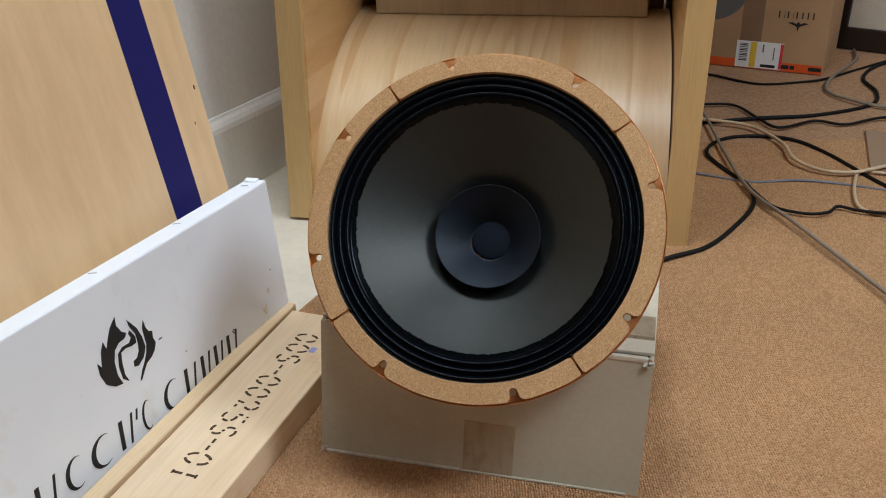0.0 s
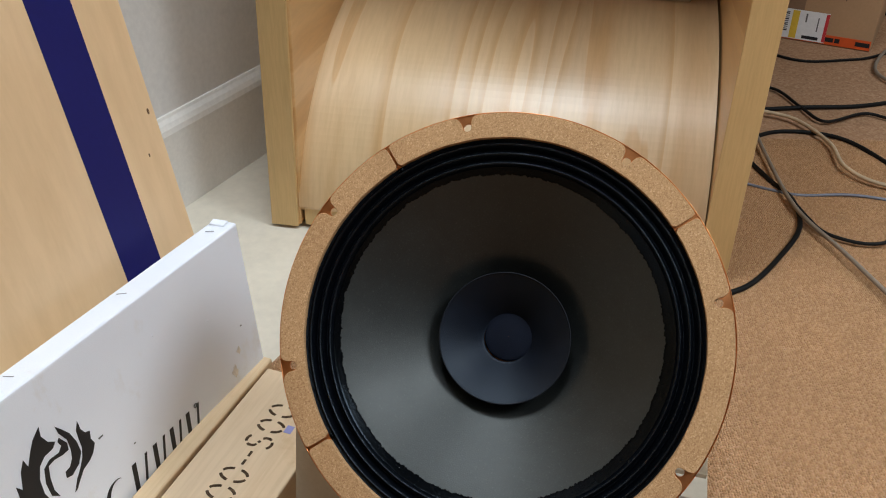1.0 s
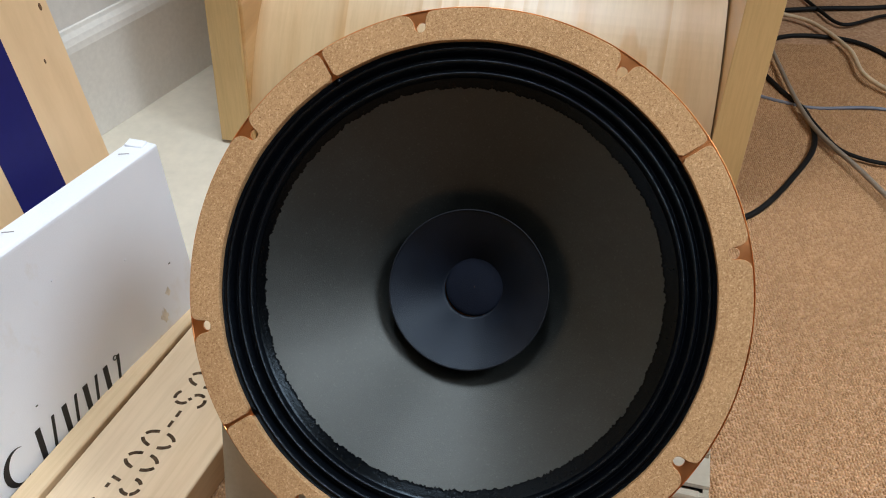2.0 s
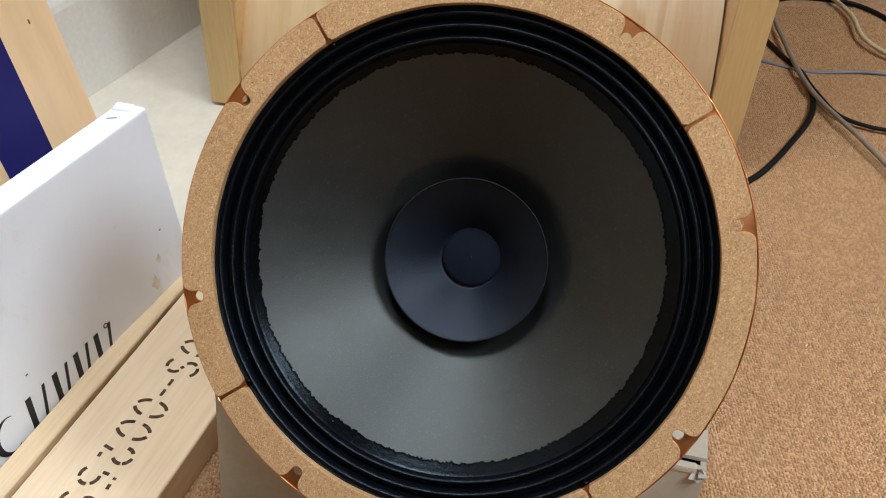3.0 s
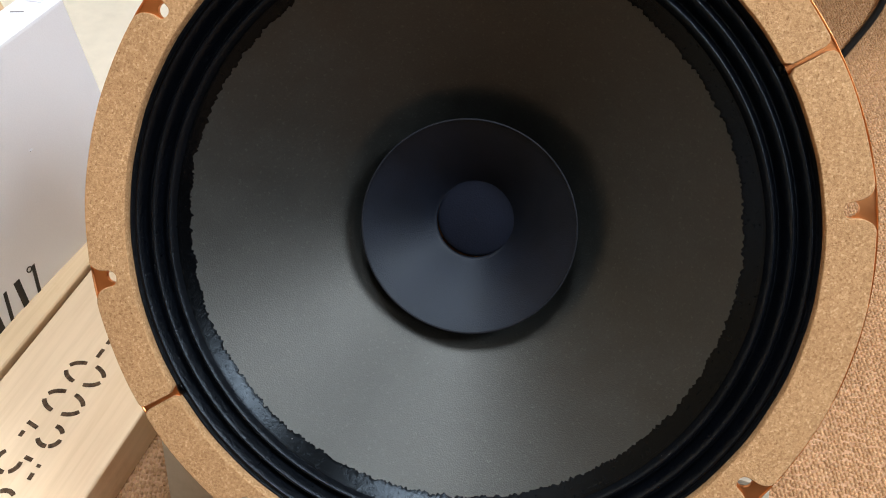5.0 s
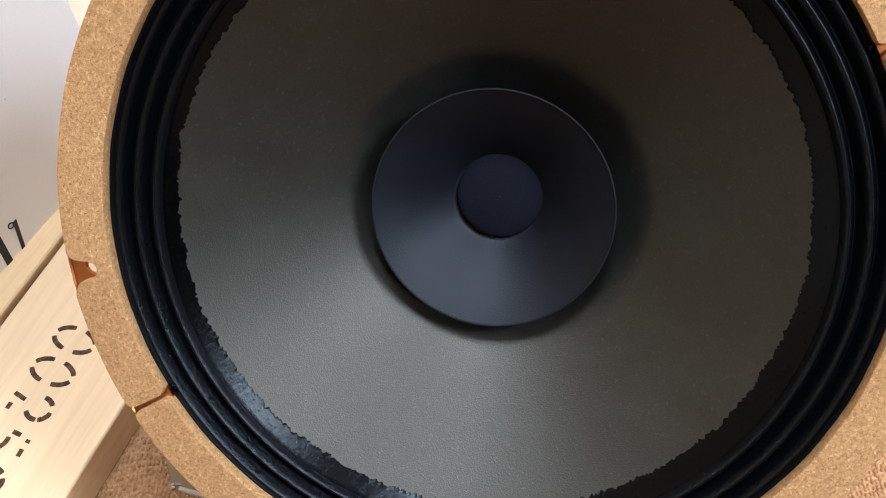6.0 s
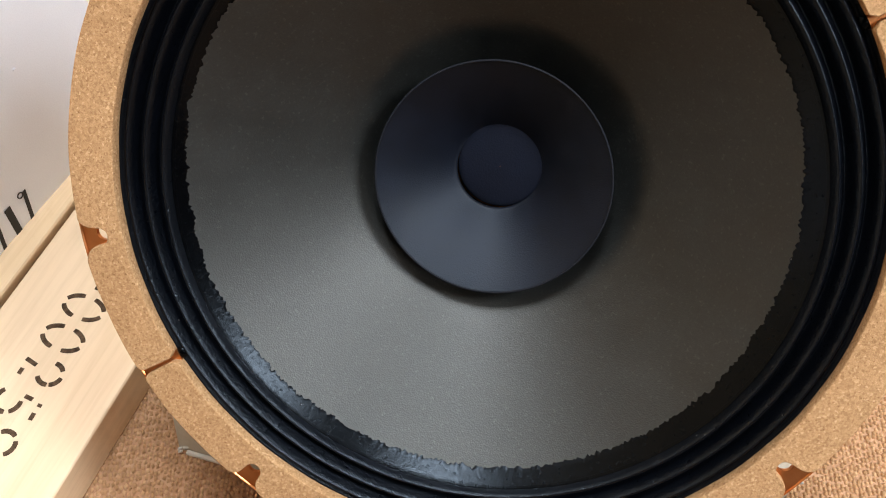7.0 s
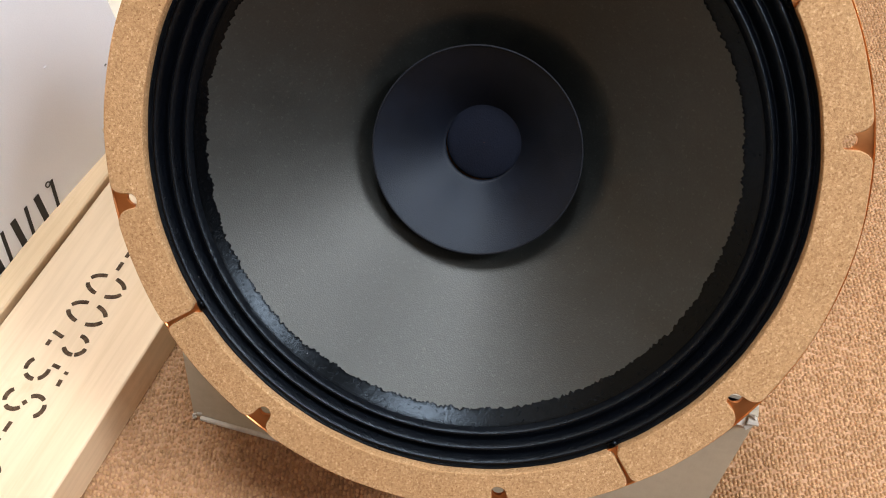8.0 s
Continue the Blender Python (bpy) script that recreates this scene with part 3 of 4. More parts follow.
part("front_flap", box((0.245, -0.0010, BOX_H - 0.0045), (BOX_W - 0.006, 0.0052, BOX_H + 0.0012), 0.0018), M_CARTON_PALE, prop_box, "pale worn fold along the top edge")
part("top_tape", box((0.290, 0.034, BOX_H + 0.0020), (BOX_W - 0.001, 0.078, BOX_H + 0.0068), 0.0002, 1), M_TAPE, prop_box, "brown packing tape over the top")
part("torn_corner", torn_bits(BOX_W - 0.007, 0.000, BOX_H - 0.004, 0.0052, 6, 2), M_TORN, prop_box, "torn pale paper at the corner")
part("bottom_edge", torn_bits(0.004, -0.002, 0.003, 0.003, 3, 4), M_TORN, prop_box, "scuffed pale corner")
part("seam_edge", box((0.168, -0.0026, 0.0003), (0.356, -0.0002, 0.0026), 0.0008), M_CARTON, prop_box, "rounded bottom fold")
part("frayed_edge", box((0.006, -0.0030, 0.0005), (0.168, -0.0002, 0.0034), 0.001), M_TORN, prop_box, "scuffed pale bottom edge")

for ob in prop_box.children:
    at, back = ob.matrix_basis.copy(), ob.matrix_basis.inverted()
    for v in ob.data.vertices:
        v.co = back @ lean(at @ v.co)

# ---- the speaker cabinet behind ----
CAB_A, CAB_B = Vector((-0.304, 1.495, 0)), Vector((0.445, 1.365, 0))
CAB = pose(*CAB_A, 0, 0, math.degrees(math.atan2(CAB_B.y - CAB_A.y, CAB_B.x - CAB_A.x)))
CAB_W, CAB_D, CAB_H = 0.745, 0.62, 1.06
cabinet = thing("speaker_cabinet", CAB, "pale wooden horn speaker cabinet with a curved plywood reflector", "speaker cabinet")
# the side panels; the one away from the board stands a little proud in front
for x0, x1, y0, e0, e1 in ((0.003, 0.0497, 0.003, 0.0, 0.046), (CAB_W - 0.055, CAB_W - 0.018, -0.027, CAB_W - 0.061, CAB_W - 0.017)):
    part("side_panel", box((x0, y0, 0.001), (x1, CAB_D, CAB_H), 0.0025), M_INNER, cabinet, "orange-toned plywood side panel")
    part("edge_trim", box((e0, y0 - 0.006, 0.0), (e1, y0 - 0.0002, CAB_H), 0.001), M_EDGE, cabinet, "yellowed pine front edge")
part("bottom_board", box((0.056, 0.004, 0.001), (CAB_W - 0.056, CAB_D - 0.02, 0.036), 0.002), M_EDGE, cabinet)
part("top_panel", box((0.056, 0.004, CAB_H - 0.03), (CAB_W - 0.056, CAB_D - 0.02, CAB_H), 0.002), M_EDGE, cabinet)
part("back_panel", box((0.056, CAB_D - 0.0195, 0.001), (CAB_W - 0.056, CAB_D, CAB_H), 0.002), M_INNER, cabinet)


def reflector():
    """The bent sheet that rises from the front edge and curls back."""
    bm = bmesh.new()
    n = 40
    rows = []
    for i in range(n + 1):
        u = i / n
        d = 0.40 * u**1.6
        z = 0.037 + 0.281 * (1 - (1 - u) ** 1.75)
        rows.append([bm.verts.new((x, y, zz)) for x, y, zz in ((0.0500, d, z), (CAB_W - 0.0563, d, z), (CAB_W - 0.0563, d + 0.006, z - 0.009), (0.0500, d + 0.006, z - 0.009))])
    for a, b in zip(rows, rows[1:]):
        for k in range(4):
            bm.faces.new((a[k], a[(k + 1) % 4], b[(k + 1) % 4], b[k]))
    bm.faces.new(rows[0])
    bm.faces.new(rows[-1][::-1])
    return bm


curved = part("curved_reflector", reflector(), M_CURVE, cabinet, "varnished pale pine plywood bent into a curve")
part("baffle", box((0.100, 0.335, 0.314), (CAB_W - 0.100, 0.358, CAB_H - 0.031), 0.002), M_BAFFLE, cabinet, "dull brown plywood baffle")

# the cabinet stands a little out of true, its sides leaning over towards one side
for ob in cabinet.children:
    if ob.name.split(".")[0] in ("side_panel", "edge_trim"):
        for v in ob.data.vertices:
            v.co.x += v.co.z * (0.034 - 0.026 * v.co.x / CAB_W)

# ---- the leaning board with a stripe ----
BOARD = pose(-0.315, 1.0, 0, 0, 0, -22.5) @ pose(0, 0, 0.0035, 0, -10.1, 0)  # local y along the board, z up its face
board = thing("leaning_board", BOARD, "tall pale plywood board with navy stripe, leaning on the wall", "board")
part("panel", box((-0.018, -0.85, 0), (0, 0.113, 2.1), 0.0012), M_PLY, board, "smooth birch veneered plywood")
for y_, z_, r_ in ((0.104, 0.362, 0.0016), (0.086, 0.318, 0.0010), (0.100, 0.50, 0.0014)):
    part("knot", revolve([(0.0001, 0.0004), (r_ * 0.6, 0.0004), (r_, 0.0002), (r_, -0.0002)], 12), plain("dark_knot", (0.16, 0.075, 0.03), 0.6), board, "small dark knot", m=pose(0.0001, y_, z_, 0, 90, 0) @ Matrix.Diagonal((2.2, 1, 1, 1)))
part("stripe", box((0.0002, 0.0, 0.0), (0.0007, 0.0525, 2.099)), M_NAVY, board, "navy blue painted stripe")

# ---- the white sign ----
SIGN = pose(-0.270, 1.0, 0, 0, 0, -23.0) @ pose(0, 0, 0.0015, 0, -4.3, 0)
sign = thing("canvas_sign", SIGN, "long white canvas sign with black print, leaning against the board", "sign")
SIGN_L = 0.66
def canvas_block():
    """The canvas over its frame; it stands a little higher towards its far end."""
    bm = box((-0.031, 0.100 - SIGN_L, 0), (0, 0.100, 0.2335), 0.004, 3)
    for v in bm.verts:
        v.co.z *= 1 + 0.034 * (1 - math.exp(-(0.100 - v.co.y) / 0.14))
    return bm


part("canvas", canvas_block(), M_CANVAS, sign, "white stretched canvas with folded corners")
for y, tilt in ((0.070, 25), (-0.07, 30), (-0.21, 20), (-0.35, 28)):
    part("staple", box((-0.005, -0.0003, 0), (0.005, 0.0003, 0.0007)), M_STEEL, sign, "small steel staple", m=pose(-0.015, y, 0.2334 * (1 + 0.034 * (1 - math.exp(-(0.100 - y) / 0.14))), 0, 0, tilt))


def print_bar(y0, y1, z0, z1, slant=0.0, name="print_bar"):
    """A plain printed bar on the sign's face, along y and up z."""
    bm = bmesh.new()
    v = [bm.verts.new((x, y, z)) for x in (0.0002, 0.0005) for y, z in ((y0, z0), (y1, z0), (y1 + slant, z1), (y0 + slant, z1))]
    for q in ((0, 1, 2, 3), (4, 5, 6, 7), (0, 1, 5, 4), (1, 2, 6, 5), (2, 3, 7, 6), (3, 0, 4, 7)):
        bm.faces.new([v[k] for k in q])
    part(name, bm, M_INK, sign, "plain black printed bar")


def print_crescent(y0, y1, z0, z1, slant):
    """A plain printed crescent, thick at its back."""
    cy, cz, ry, rz = (y0 + y1) / 2, (z0 + z1) / 2, (y1 - y0) / 2, (z1 - z0) / 2
    turn = [radians(62 + 236 * k / 20) for k in range(21)]
    out = [(cy + ry * math.cos(a), cz + rz * math.sin(a)) for a in turn]
    back = [(cy + ry * 0.16 + ry * 0.78 * math.cos(a), cz + rz * 0.93 * math.sin(a)) for a in turn]
    loop = [(y_ + slant * (z_ - z0) / (z1 - z0), z_) for y_, z_ in out + back[::-1]]
    finish("print_crescent", flat_shape([loop], 0.0004), M_INK, sign, "plain black printed crescent", m=pose(0.0002, 0, 0) @ Matrix(((0, 0, 1, 0), (1, 0, 0, 0), (0, 1, 0, 0), (0, 0, 0, 1))))


# a row of plain shapes where the lettering stands: bars, or crescents where the print is round
y = -0.392
for w_, gap_, round_ in ((0.014, 0.006, 0), (0.034, 0.006, 0), (0.030, 0.007, 1), (0.036, 0.007, 1), (0.026, 0.003, 0), (0.005, 0.004, 0), (0.018, 0.020, 1), (0.032, 0.007, 1), (0.026, 0.006, 0), (0.020, 0.007, 0), (0.020, 0.007, 0), (0.026, 0.0, 0)):
    drop = 0.006 * (y + 0.392) / 0.36
    if round_:
        print_crescent(y, y + w_, 0.036 - drop, 0.074 - drop, 0.004)
    else:
        lo_ = (0.037 if w_ != 0.005 else 0.060) - drop
        print_bar(y + 0.001, y + min(0.0070, 0.8 * w_), lo_, 0.073 - drop, 0.004)
        if w_ > 0.016:
            print_bar(y + w_ * 0.60, y + w_ * 0.60 + 0.0034, 0.037 - drop, 0.073 - drop, 0.009)
    y += w_ + gap_


def leaf(points, name="print_shape"):
    me = flat_shape([points], 0.0004)
    finish(name, me, M_INK, sign, "plain black printed shape", m=pose(0.0002, 0, 0) @ Matrix(((0, 0, 1, 0), (1, 0, 0, 0), (0, 1, 0, 0), (0, 0, 0, 1))))



# the emblem: four plain leaf shapes, in millimetres along and up the sign
leaf([(u / 1000, v / 1000) for u, v in ((-210.8, 188.6), (-212.1, 178.4), (-207.6, 168.2), (-201, 162.6), (-205.3, 158.2), (-215.5, 157.5), (-223, 152.1), (-227.7, 140), (-228.3, 123.3), (-224.3, 109.7), (-234.8, 112.4), (-246, 121.6), (-250.9, 136.9), (-250.2, 151.7), (-245.5, 144.4), (-241.3, 161.1), (-235.3, 170.6), (-233, 160.5), (-226.2, 172.5), (-220.5, 180.9))])
leaf([(u / 1000, v / 1000) for u, v in ((-196.4, 163.3), (-190.3, 152), (-191.4, 144.2), (-198.6, 144), (-207.8, 146.4), (-215.3, 145.2), (-217.8, 133.5), (-218.5, 118.7), (-215.1, 107.4), (-222.6, 114.7), (-223.6, 131.2), (-220.1, 145.9), (-212.1, 150.5), (-201.1, 149.3), (-196.8, 153.8), (-199, 160.1))])
leaf([(u / 1000, v / 1000) for u, v in ((-196.3, 176.6), (-191.4, 169.8), (-184.9, 159.4), (-180.9, 145.8), (-179.9, 131.8), (-186.1, 121.8), (-196.4, 116.4), (-202.8, 118.7), (-201.9, 125.5), (-195.9, 126.4), (-190.9, 132.9), (-189.1, 142.7), (-189.3, 154.9), (-195.1, 167.3))])
leaf([(u / 1000, v / 1000) for u, v in ((-173.4, 164), (-172.6, 153.7), (-169.2, 146.7), (-164.2, 144.6), (-165.7, 135.8), (-163.3, 128.2), (-168.1, 120.3), (-173.9, 115.6), (-183.6, 112.2), (-189.9, 106), (-196.8, 98.4), (-199.9, 97.4), (-193.4, 108.3), (-186.6, 116), (-180.9, 124.5), (-177.6, 134.5), (-177.8, 146.8), (-177.6, 155.8))])
for y_, z_, w_, h_ in ((0.045, 0.060, 0.006, 0.010), (0.058, 0.082, 0.004, 0.006), (0.030, 0.036, 0.009, 0.008)):
    smudge = [(y_ + w_ * (0.8 + 0.3 * math.sin(5 * k)) * math.cos(k * math.tau / 18), z_ + h_ * (0.8 + 0.3 * math.cos(3 * k)) * math.sin(k * math.tau / 18)) for k in range(18)]
    finish("smudge", flat_shape([smudge], 0.0002), M_SMUDGE, sign, "faint brown smudge", m=pose(0.0002, 0, 0) @ Matrix(((0, 0, 1, 0), (1, 0, 0, 0), (0, 1, 0, 0), (0, 0, 0, 1))))
part("corner_fold", box((-0.027, -0.003, -0.002), (-0.008, 0.0075, 0.0020), 0.0016, 3), M_CANVAS, sign, "folded canvas corner", m=pose(0, 0.0905, 0.2332, 6, 4, 9))
for y_, z_ in ((0.02, 0.15), (-0.06, 0.185), (-0.12, 0.09), (0.07, 0.11), (-0.28, 0.13)):
    part("paint_fleck", box((0.0001, y_ - 0.0012, z_ - 0.0007), (0.0008, y_ + 0.0012, z_ + 0.0007), 0.0002, 1), M_GREYPRINT if z_ < 0.12 else M_CANVAS, sign, "tiny fleck", m=pose(0, 0, 0))
finish("print_dot", flat_shape([circle(0.0028, 20), circle(0.0018, 20)], 0.0004), M_INK, sign, "small printed ring", m=pose(0.0002, 0, 0) @ Matrix(((0, 0, 1, -0.0), (1, 0, 0, -0.029), (0, 1, 0, 0.0665), (0, 0, 0, 1))))
part("scuff_mark", box((0.0002, -0.158, 0.1275), (0.0006, -0.152, 0.1295), 0.0002, 1), M_GREYPRINT, sign, "small grey scuff")

# ---- the planks ----
PLANK = pose(-0.183, 0.866, 0, 0, 0, -18.7)  # local y along the plank, its front face at x = 0
plank = thing("pine_plank", PLANK, "planed pine plank with stencilled code, lying on the carpet", "plank")
part("plank_body", box((-0.1087, -0.60, 0.0), (0.0045, 0.185, 0.040), 0.0026, 3), M_TIMBER, plank)


def stroke(points, width):
    """A flat painted stroke through points of the plank's top."""
    left, right = [], []
    for i, p in enumerate(points):
        p = Vector(p)
        along = (Vector(points[min(i + 1, len(points) - 1)]) - Vector(points[max(i - 1, 0)])).normalized()
        s = Vector((-along.y, along.x)) * width / 2 * (0.85 if i in (0, len(points) - 1) else 1.0)
        left.append(tuple(p + s))
        right.append(tuple(p - s))
    finish("stencil_stroke", flat_shape([left + right[::-1]], 0.0003), M_BURN, plank, m=pose(0, 0, 0.0401))


def stencil(ch, y, w_, h_):
    """One stencilled character; it reads along +y with its head towards -x."""
    def spot(px, py):
        return (-0.038 - py * h_, y + (px - 0.5) * w_)
    if ch == "1":
        stroke([spot(0.5, 0.0), spot(0.5, 0.42)], 0.0040)
        stroke([spot(0.5, 0.58), spot(0.5, 1.0)], 0.0040)
        stroke([spot(0.25, 0.02), spot(0.75, 0.02)], 0.0030)
        stroke([spot(0.25, 0.98), spot(0.75, 0.98)], 0.0030)
    elif ch == "-":
        stroke([spot(0.0, 0.5), spot(0.38, 0.5)], 0.0036)
        stroke([spot(0.62, 0.5), spot(1.0, 0.5)], 0.0036)
    else:
        def arc(cx, cy, rx, ry, a, b):
            stroke([spot(cx + rx * math.cos(radians(a + (b - a) * i / 6)), cy + ry * math.sin(radians(a + (b - a) * i / 6))) for i in range(7)], 0.0034)
        if ch == "0":
            for a, b in ((15, 75), (105, 165), (195, 255), (285, 345)):
                arc(0.5, 0.5, 0.5, 0.5, a, b)
        elif ch == "S":
            arc(0.52, 0.74, 0.46, 0.26, 45, 120)
            arc(0.52, 0.74, 0.46, 0.26, 150, 235)
            stroke([spot(0.42, 0.53), spot(0.58, 0.47)], 0.0040)
            arc(0.48, 0.26, 0.46, 0.26, -35, 45)
            arc(0.48, 0.26, 0.46, 0.26, 215, 300)
        elif ch == "5":
            arc(0.50, 0.74, 0.50, 0.28, 50, 115)
            arc(0.50, 0.74, 0.50, 0.28, 140, 195)
            arc(0.50, 0.74, 0.50, 0.28, 215, 285)
            stroke([spot(0.86, 0.46), spot(0.84, 0.26)], 0.0036)
            stroke([spot(0.66, 0.04), spot(0.80, 0.04)], 0.0036)
            stroke([spot(0.10, 0.04), spot(0.40, 0.05)], 0.0036)
        elif ch == "2":
            stroke([spot(0.05, 0.90), spot(0.32, 0.90)], 0.0036)
            stroke([spot(0.72, 0.96), spot(0.62, 0.66)], 0.0036)
            arc(0.50, 0.26, 0.46, 0.28, 125, 195)
            arc(0.50, 0.26, 0.46, 0.28, 205, 270)
            arc(0.50, 0.26, 0.46, 0.28, 305, 365)


for i, ch in enumerate("10-S5200-S00"):
    stencil(ch, -0.166 + 0.0262 * i, {"1": 0.012, "-": 0.021}.get(ch, 0.0175), 0.031)
part("purple_mark", box((-0.036, 0.092, 0.0401), (-0.027, 0.104, 0.0406), 0.0002, 1), plain("lilac_chalk", (0.33, 0.33, 0.62), 0.8), plank, "small lilac mark")

STRIP = pose(-0.183, 0.866, 0, 0, 0, -19.0)
strip = thing("pine_strip", STRIP, "narrow pine strip lying between the plank and the sign", "plank")
part("lath", box((-0.1345, -0.55, 0.0), (-0.1120, 0.200, 0.043), 0.0034, 3), M_STRIP, strip)

# ---- cables on the carpet ----


def cable(name, points, radius, material, label, lift=0.0):
    pts = [(x, y_, radius * 0.95 + lift + 0.002 * (i % 3 == 1)) for i, (x, y_) in enumerate(points)]
    tagged(part(name, tube(pts, radius), material, None, smooth=True), label, "cable", "cables on the carpet")


cable("power_cable", [(0.30, 1.25), (0.37, 1.29), (0.44, 1.33), (0.51, 1.41), (0.57, 1.50), (0.59, 1.60), (0.57, 1.68), (0.555, 1.78), (0.60, 1.86), (0.67, 1.89), (0.76, 1.86), (0.81, 1.77), (0.86, 1.57), (0.95, 1.40)], 0.0043, M_CABLE, "thick black cable looping across the carpet")
cable("signal_cable", [(0.50, 2.12), (0.64, 2.12), (0.71, 2.11), (0.735, 2.01), (0.76, 1.93), (0.86, 1.98), (0.92, 1.95), (1.03, 1.99), (1.15, 1.97)], 0.0035, M_CABLE, "thin black cable in a wavy line on the carpet", 0.004)
cable("power_cable", [(0.60, 1.99), (0.74, 2.01), (0.88, 2.03), (1.04, 2.10), (1.10, 2.20), (1.12, 2.33), (1.19, 2.44), (1.30, 2.53)], 0.0048, M_CABLE, "thick black cable running straight and then hooking round")
cable("signal_cable", [(0.66, 2.46), (0.73, 2.40), (0.83, 2.31), (0.95, 2.32), (1.02, 2.34), (1.14, 2.43), (1.28, 2.53)], 0.0035, M_CABLE, "thin black cable beside the brown carton")
cable("speaker_cable", [(1.22, 2.64), (1.17, 2.51), (1.03, 2.33), (0.98, 2.21), (1.02, 2.11), (1.09, 2.06), (1.2, 2.03)], 0.0042, M_CABLE_GREY, "dull grey-brown cable bending on the carpet", 0.004)
cable("signal_cable", [(0.585, 1.60), (0.59, 1.53), (0.605, 1.48), (0.65, 1.45), (0.69, 1.45), (0.72, 1.48), (0.75, 1.46), (0.80, 1.44), (0.92, 1.42)], 0.0031, M_CABLE, "thin black cable with a small kink", 0.006)
cable("speaker_cable", [(0.60, 2.16), (0.61, 2.02), (0.59, 1.78), (0.58, 1.56), (0.61, 1.41), (0.64, 1.27), (0.665, 1.14), (0.70, 0.95)], 0.0036, M_CABLE_GREY, "dull grey-brown cable running across the carpet", 0.009)
cable("signal_cable", [(0.44, 1.69), (0.50, 1.67), (0.56, 1.64), (0.61, 1.62), (0.70, 1.62), (0.78, 1.60), (0.87, 1.56), (1.0, 1.53)], 0.0028, M_CABLE_BLUE, "thin blue-grey cable lying straight")
cable("signal_cable", [(0.58, 2.0), (0.64, 1.97), (0.70, 1.93), (0.73, 1.82), (0.72, 1.72), (0.75, 1.66), (0.81, 1.64), (0.90, 1.67), (1.0, 1.70)], 0.0040, M_CABLE_CREAM, "cream cable curling over the black cables", 0.008)
cable("signal_cable", [(1.0, 1.62), (0.89, 1.64), (0.835, 1.655), (0.80, 1.60), (0.765, 1.51), (0.765, 1.47), (0.80, 1.44), (0.9, 1.40)], 0.0035, M_CABLE_CREAM, "cream cable bent into a hook", 0.002)
# a thin flat slab, darker brown than the carpet round it
tagged(part("carpet_offcut", box((0, 0, 0.001), (0.30, 0.256, 0.006), 0.002), plain("flat_brown", (0.31, 0.195, 0.12), 0.95, fine=300, bump=0.5), None, m=pose(0.86, 1.67, 0.001, 0, 0, -20.5)), "flat darker brown patch on the carpet", "mat")

# ---- the brown carton with a label ----
CARTON = pose(0.700, 2.559, 0.001, 0, 0, math.degrees(math.atan2(-0.143, 0.271)))
carton = thing("shipping_carton", CARTON, "brown shipping carton with orange tape and a white label", "carton")
CT_L = 0.372
part("carton_body", box((0, 0, 0), (CT_L, 0.32, 0.42), 0.003), M_KRAFT, carton)
part("brown_tape", box((0.140, -0.0008, 0.03), (0.198, -0.0002, 0.419)), M_KRAFT_TAPE, carton, "dull brown tape band")
part("orange_tape", box((0.002, -0.0010, 0.002), (CT_L - 0.002, -0.0003, 0.026)), M_ORANGE, carton, "orange printed tape")
for x0, x1 in ((0.010, 0.030), (0.036, 0.060), (0.262, 0.282), (0.285, 0.297), (0.334, 0.368)):
    part("print_bar", box((x0, -0.0013, 0.009), (x1, -0.0011, 0.020)), M_INK, carton, "plain dark bar")
label = part("shipping_label", box((0.134, -0.0016, 0.004), (0.262, -0.0012, 0.079)), M_LABEL, carton, "white shipping label with coloured bands")
for x0, x1, z0, z1, mt in ((0.173, 0.190, 0.006, 0.077, M_YELLOW), (0.254, 0.262, 0.006, 0.077, M_RED), (0.205, 0.245, 0.008, 0.016, M_INK), (0.206, 0.210, 0.05, 0.072, M_GREYPRINT), (0.236, 0.239, 0.03, 0.065, M_GREYPRINT)):
    part("print_bar", box((x0, -0.0019, z0), (x1, -0.0017, z1)), mt, label)
for i in range(11):
    z0 = 0.022 + i * 0.0048
    part("print_bar", box((0.143, -0.0019, z0), (0.166, -0.0017, z0 + 0.0018 + 0.0012 * (i % 3 == 0))), M_INK, label)
x = 0.236
for w_ in (0.010, 0.003, 0.010, 0.003, 0.010, 0.009, 0.009, 0.010):
    part("print_bar", box((x, -0.0009, 0.150), (x + w_ * 0.35, -0.0003, 0.168)), M_INK, carton, "plain dark bar")
    x += w_ + 0.005
up = Matrix(((1, 0, 0, 0), (0, 0, -1, 0), (0, 1, 0, 0), (0, 0, 0, 1)))
finish("print_shape", flat_shape([[(0.262, 0.138), (0.275, 0.140), (0.284, 0.136), (0.290, 0.142), (0.296, 0.136), (0.305, 0.140), (0.318, 0.138), (0.302, 0.132), (0.293, 0.127), (0.290, 0.114), (0.287, 0.127), (0.278, 0.132)]], 0.0004), M_INK, carton, "plain dark printed shape", m=pose(0, -0.0003, 0) @ up)
finish("print_shape", flat_shape([circle(0.105, 64, 0.05, 0.235), circle(0.052, 48, 0.06, 0.245)], 0.0004), M_GREYPRINT, carton, "round dark printed shape", m=pose(0, -0.0003, 0) @ up)

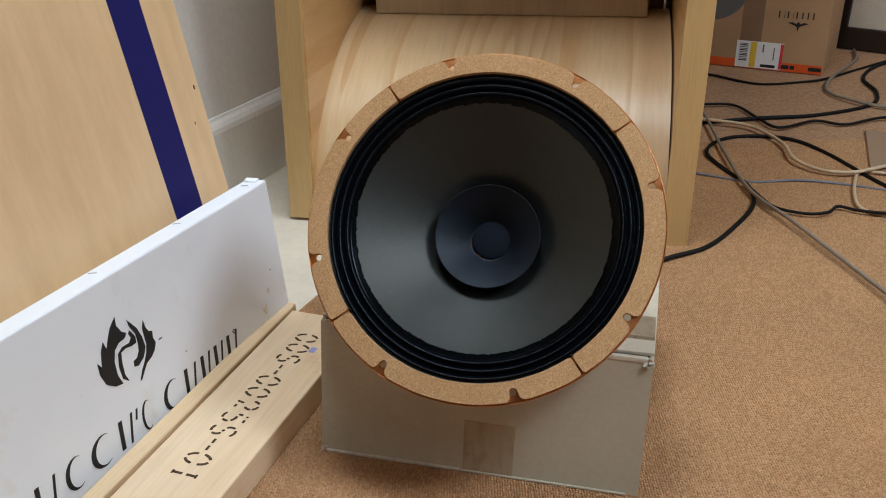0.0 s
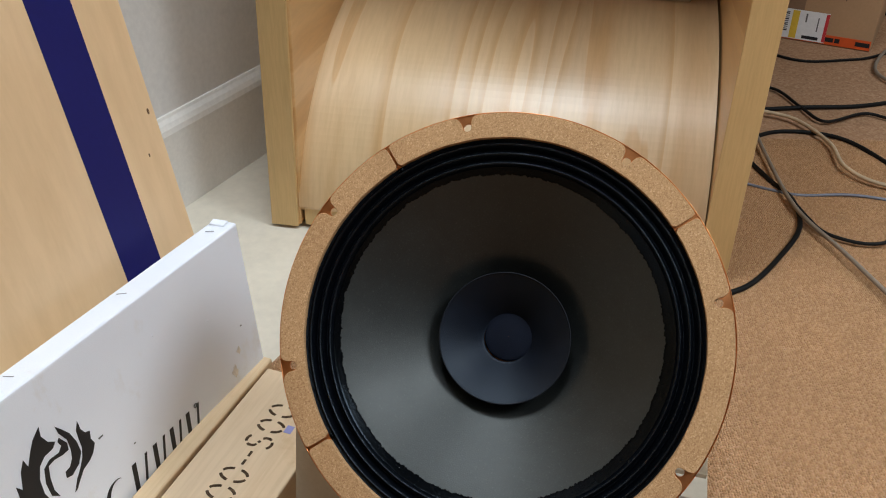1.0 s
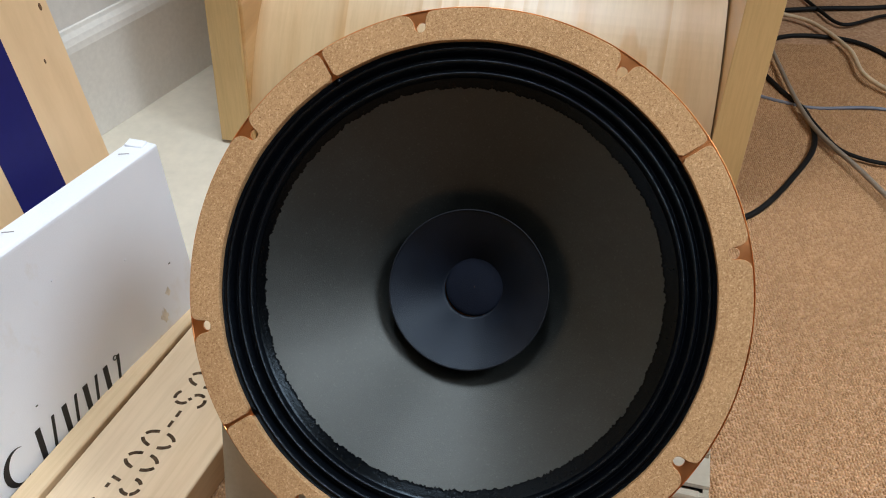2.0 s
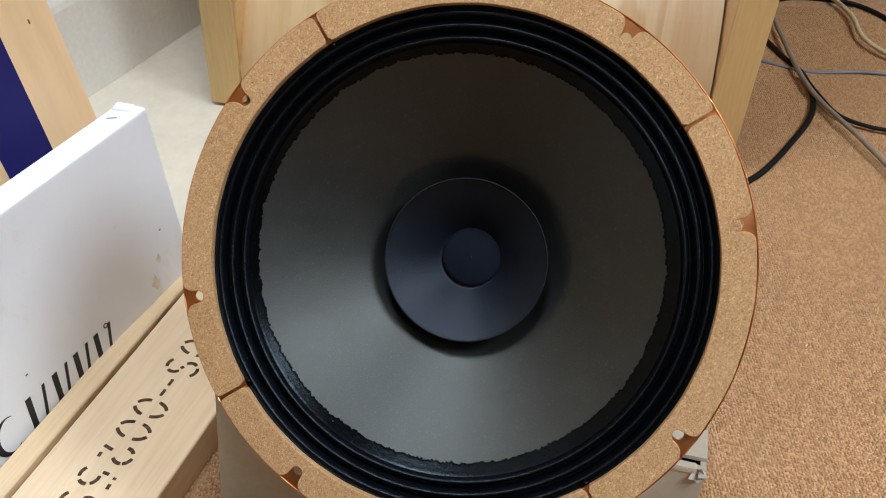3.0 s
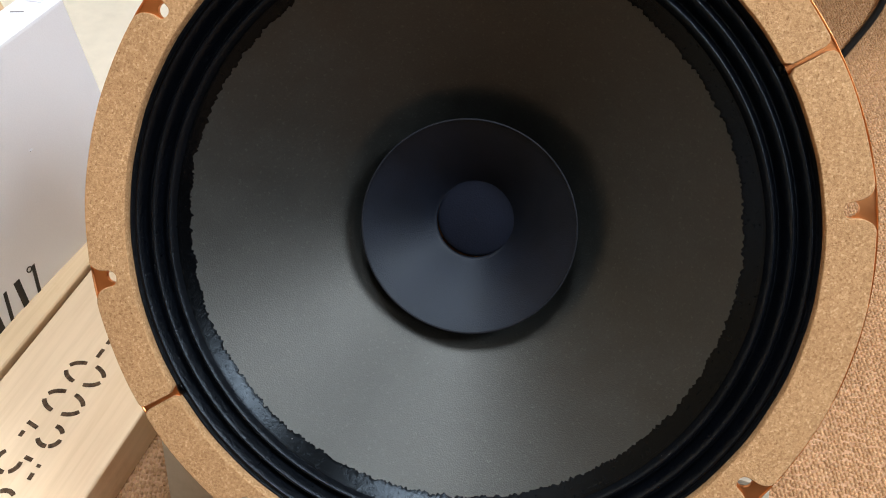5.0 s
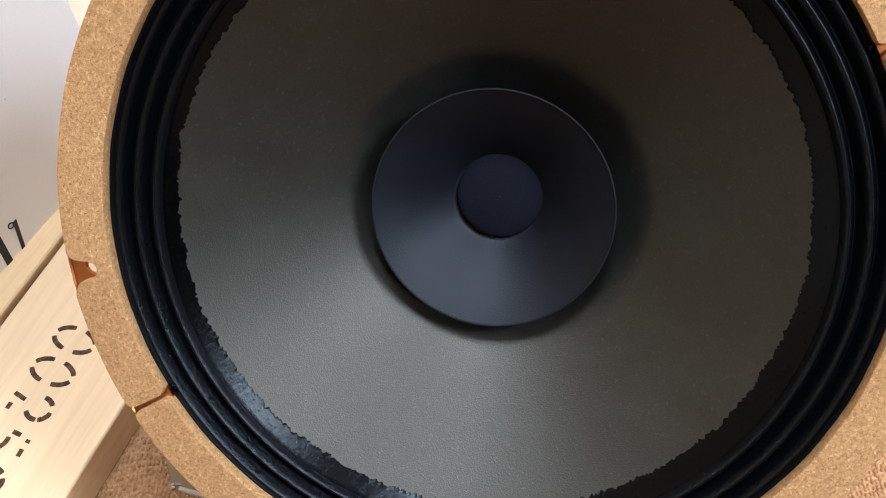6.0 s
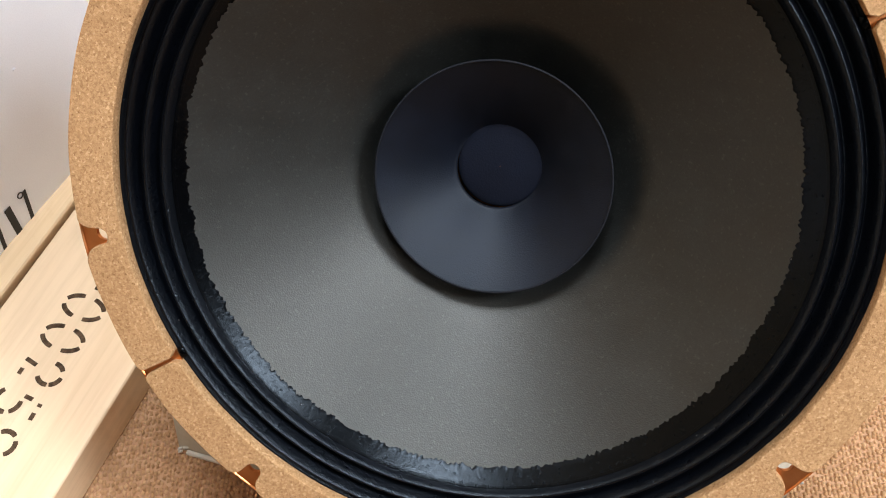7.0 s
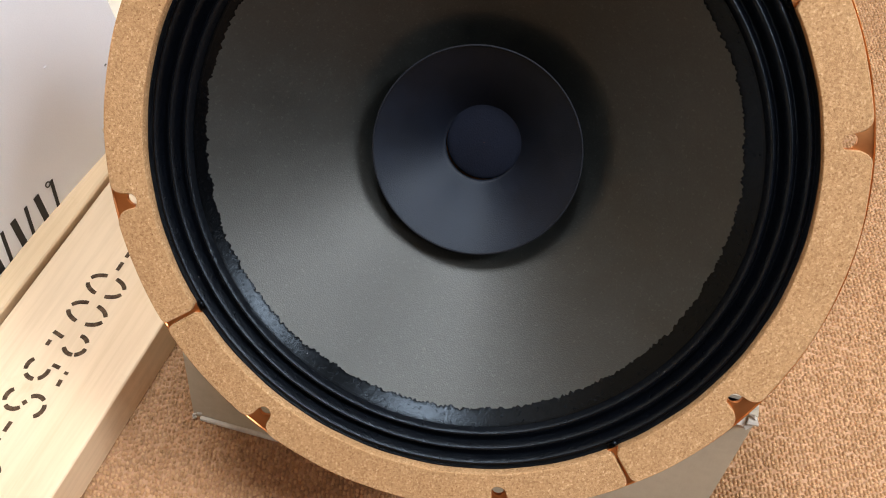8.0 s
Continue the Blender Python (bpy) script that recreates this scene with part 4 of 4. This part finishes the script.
# ---- a dark frame beyond ----
FRAME = pose(1.150, 2.720, 0.0, 0, 0, -38) @ pose(0, 0, 0.002, -6, 0, 0)
picture = thing("dark_frame", FRAME, "dark wooden frame round a pale panel, standing on the carpet", "frame")
for lo, hi in (((0, 0, 0), (0.8, 0.03, 0.065)), ((0, 0, 0.0655), (0.065, 0.03, 0.58)), ((0.735, 0, 0.0655), (0.8, 0.03, 0.58)), ((0, 0, 0.5805), (0.8, 0.03, 0.63))):
    part("rail", box(lo, hi, 0.003), M_DARKWOOD, picture, "dark stained wooden rail")
part("panel", box((0.0655, 0.012, 0.066), (0.7345, 0.02, 0.58)), M_PALEPANEL, picture, "pale flat panel")

# ---- the carpet ----
carpet = part("carpet", box((CARPET_X, -4.2, -0.0055), (6.0, 4.2, 0.0)), M_CARPET, None, m=WALL)
tagged(carpet, "tan looped wool carpet with a cut edge", "carpet", kind="structure")


def loop_pile():
    """The loops of the carpet's pile near the things, one small dome each, in rows."""
    r = np.random.default_rng(7)
    pitch_x, pitch_y = 0.0031, 0.0040
    xs, ys = np.meshgrid(np.arange(-0.30, 1.06, pitch_x), np.arange(0.40, 1.86, pitch_y))
    xs, ys = xs.ravel(), ys.ravel()
    col_no = np.round((xs + 0.3) / pitch_x).astype(int)
    xs = xs + r.normal(0, 0.00032, xs.size)
    ys = ys + r.normal(0, 0.0007, ys.size) + r.uniform(0, 0.0040, 4000)[col_no]
    away = (xs - WALL_AT.x) * math.cos(radians(24.5)) - (ys - WALL_AT.y) * math.sin(radians(24.5))
    keep = (away > CARPET_X + 0.004)
    xs, ys = xs[keep], ys[keep]
    n, k = xs.size, 4
    ang = np.arange(k) * 2 * np.pi / k
    rad = 0.00158 * r.uniform(0.85, 1.15, n)
    high = 0.0024 * r.uniform(0.7, 1.2, n)
    off = r.uniform(0, 6.28, n)
    verts = np.empty((n, 2 * k + 1, 3), np.float32)
    for j in range(k):
        c, s = np.cos(ang[j] + off), np.sin(ang[j] + off)
        verts[:, j] = np.stack([xs + rad * c, ys + 1.36 * rad * s, np.full(n, -0.0004)], -1)
        verts[:, k + j] = np.stack([xs + 0.80 * rad * c, ys + 1.12 * rad * s, high * 0.66], -1)
    verts[:, 2 * k] = np.stack([xs + r.normal(0, 0.0003, n), ys, high], -1)
    faces = []
    for j in range(k):
        m = (j + 1) % k
        faces += [(j, m, k + m), (j, k + m, k + j), (k + j, k + m, 2 * k)]
    tri = (np.array(faces)[None] + (np.arange(n) * (2 * k + 1))[:, None, None]).reshape(-1, 3)
    me = bpy.data.meshes.new("pile")
    me.vertices.add(n * (2 * k + 1))
    me.vertices.foreach_set("co", verts.ravel())
    me.loops.add(tri.size)
    me.loops.foreach_set("vertex_index", tri.ravel().astype(np.int32))
    me.polygons.add(len(tri))
    me.polygons.foreach_set("loop_start", np.arange(0, tri.size, 3, dtype=np.int32))
    me.polygons.foreach_set("loop_total", np.full(len(tri), 3, np.int32))
    me.update(calc_edges=True)
    me.polygons.foreach_set("use_smooth", [True] * len(me.polygons))
    me.materials.append(M_PILE)
    return me


pile = new("carpet_pile", loop_pile())
tagged(pile, "tan woollen loops of the carpet pile", "carpet", kind="stuff")
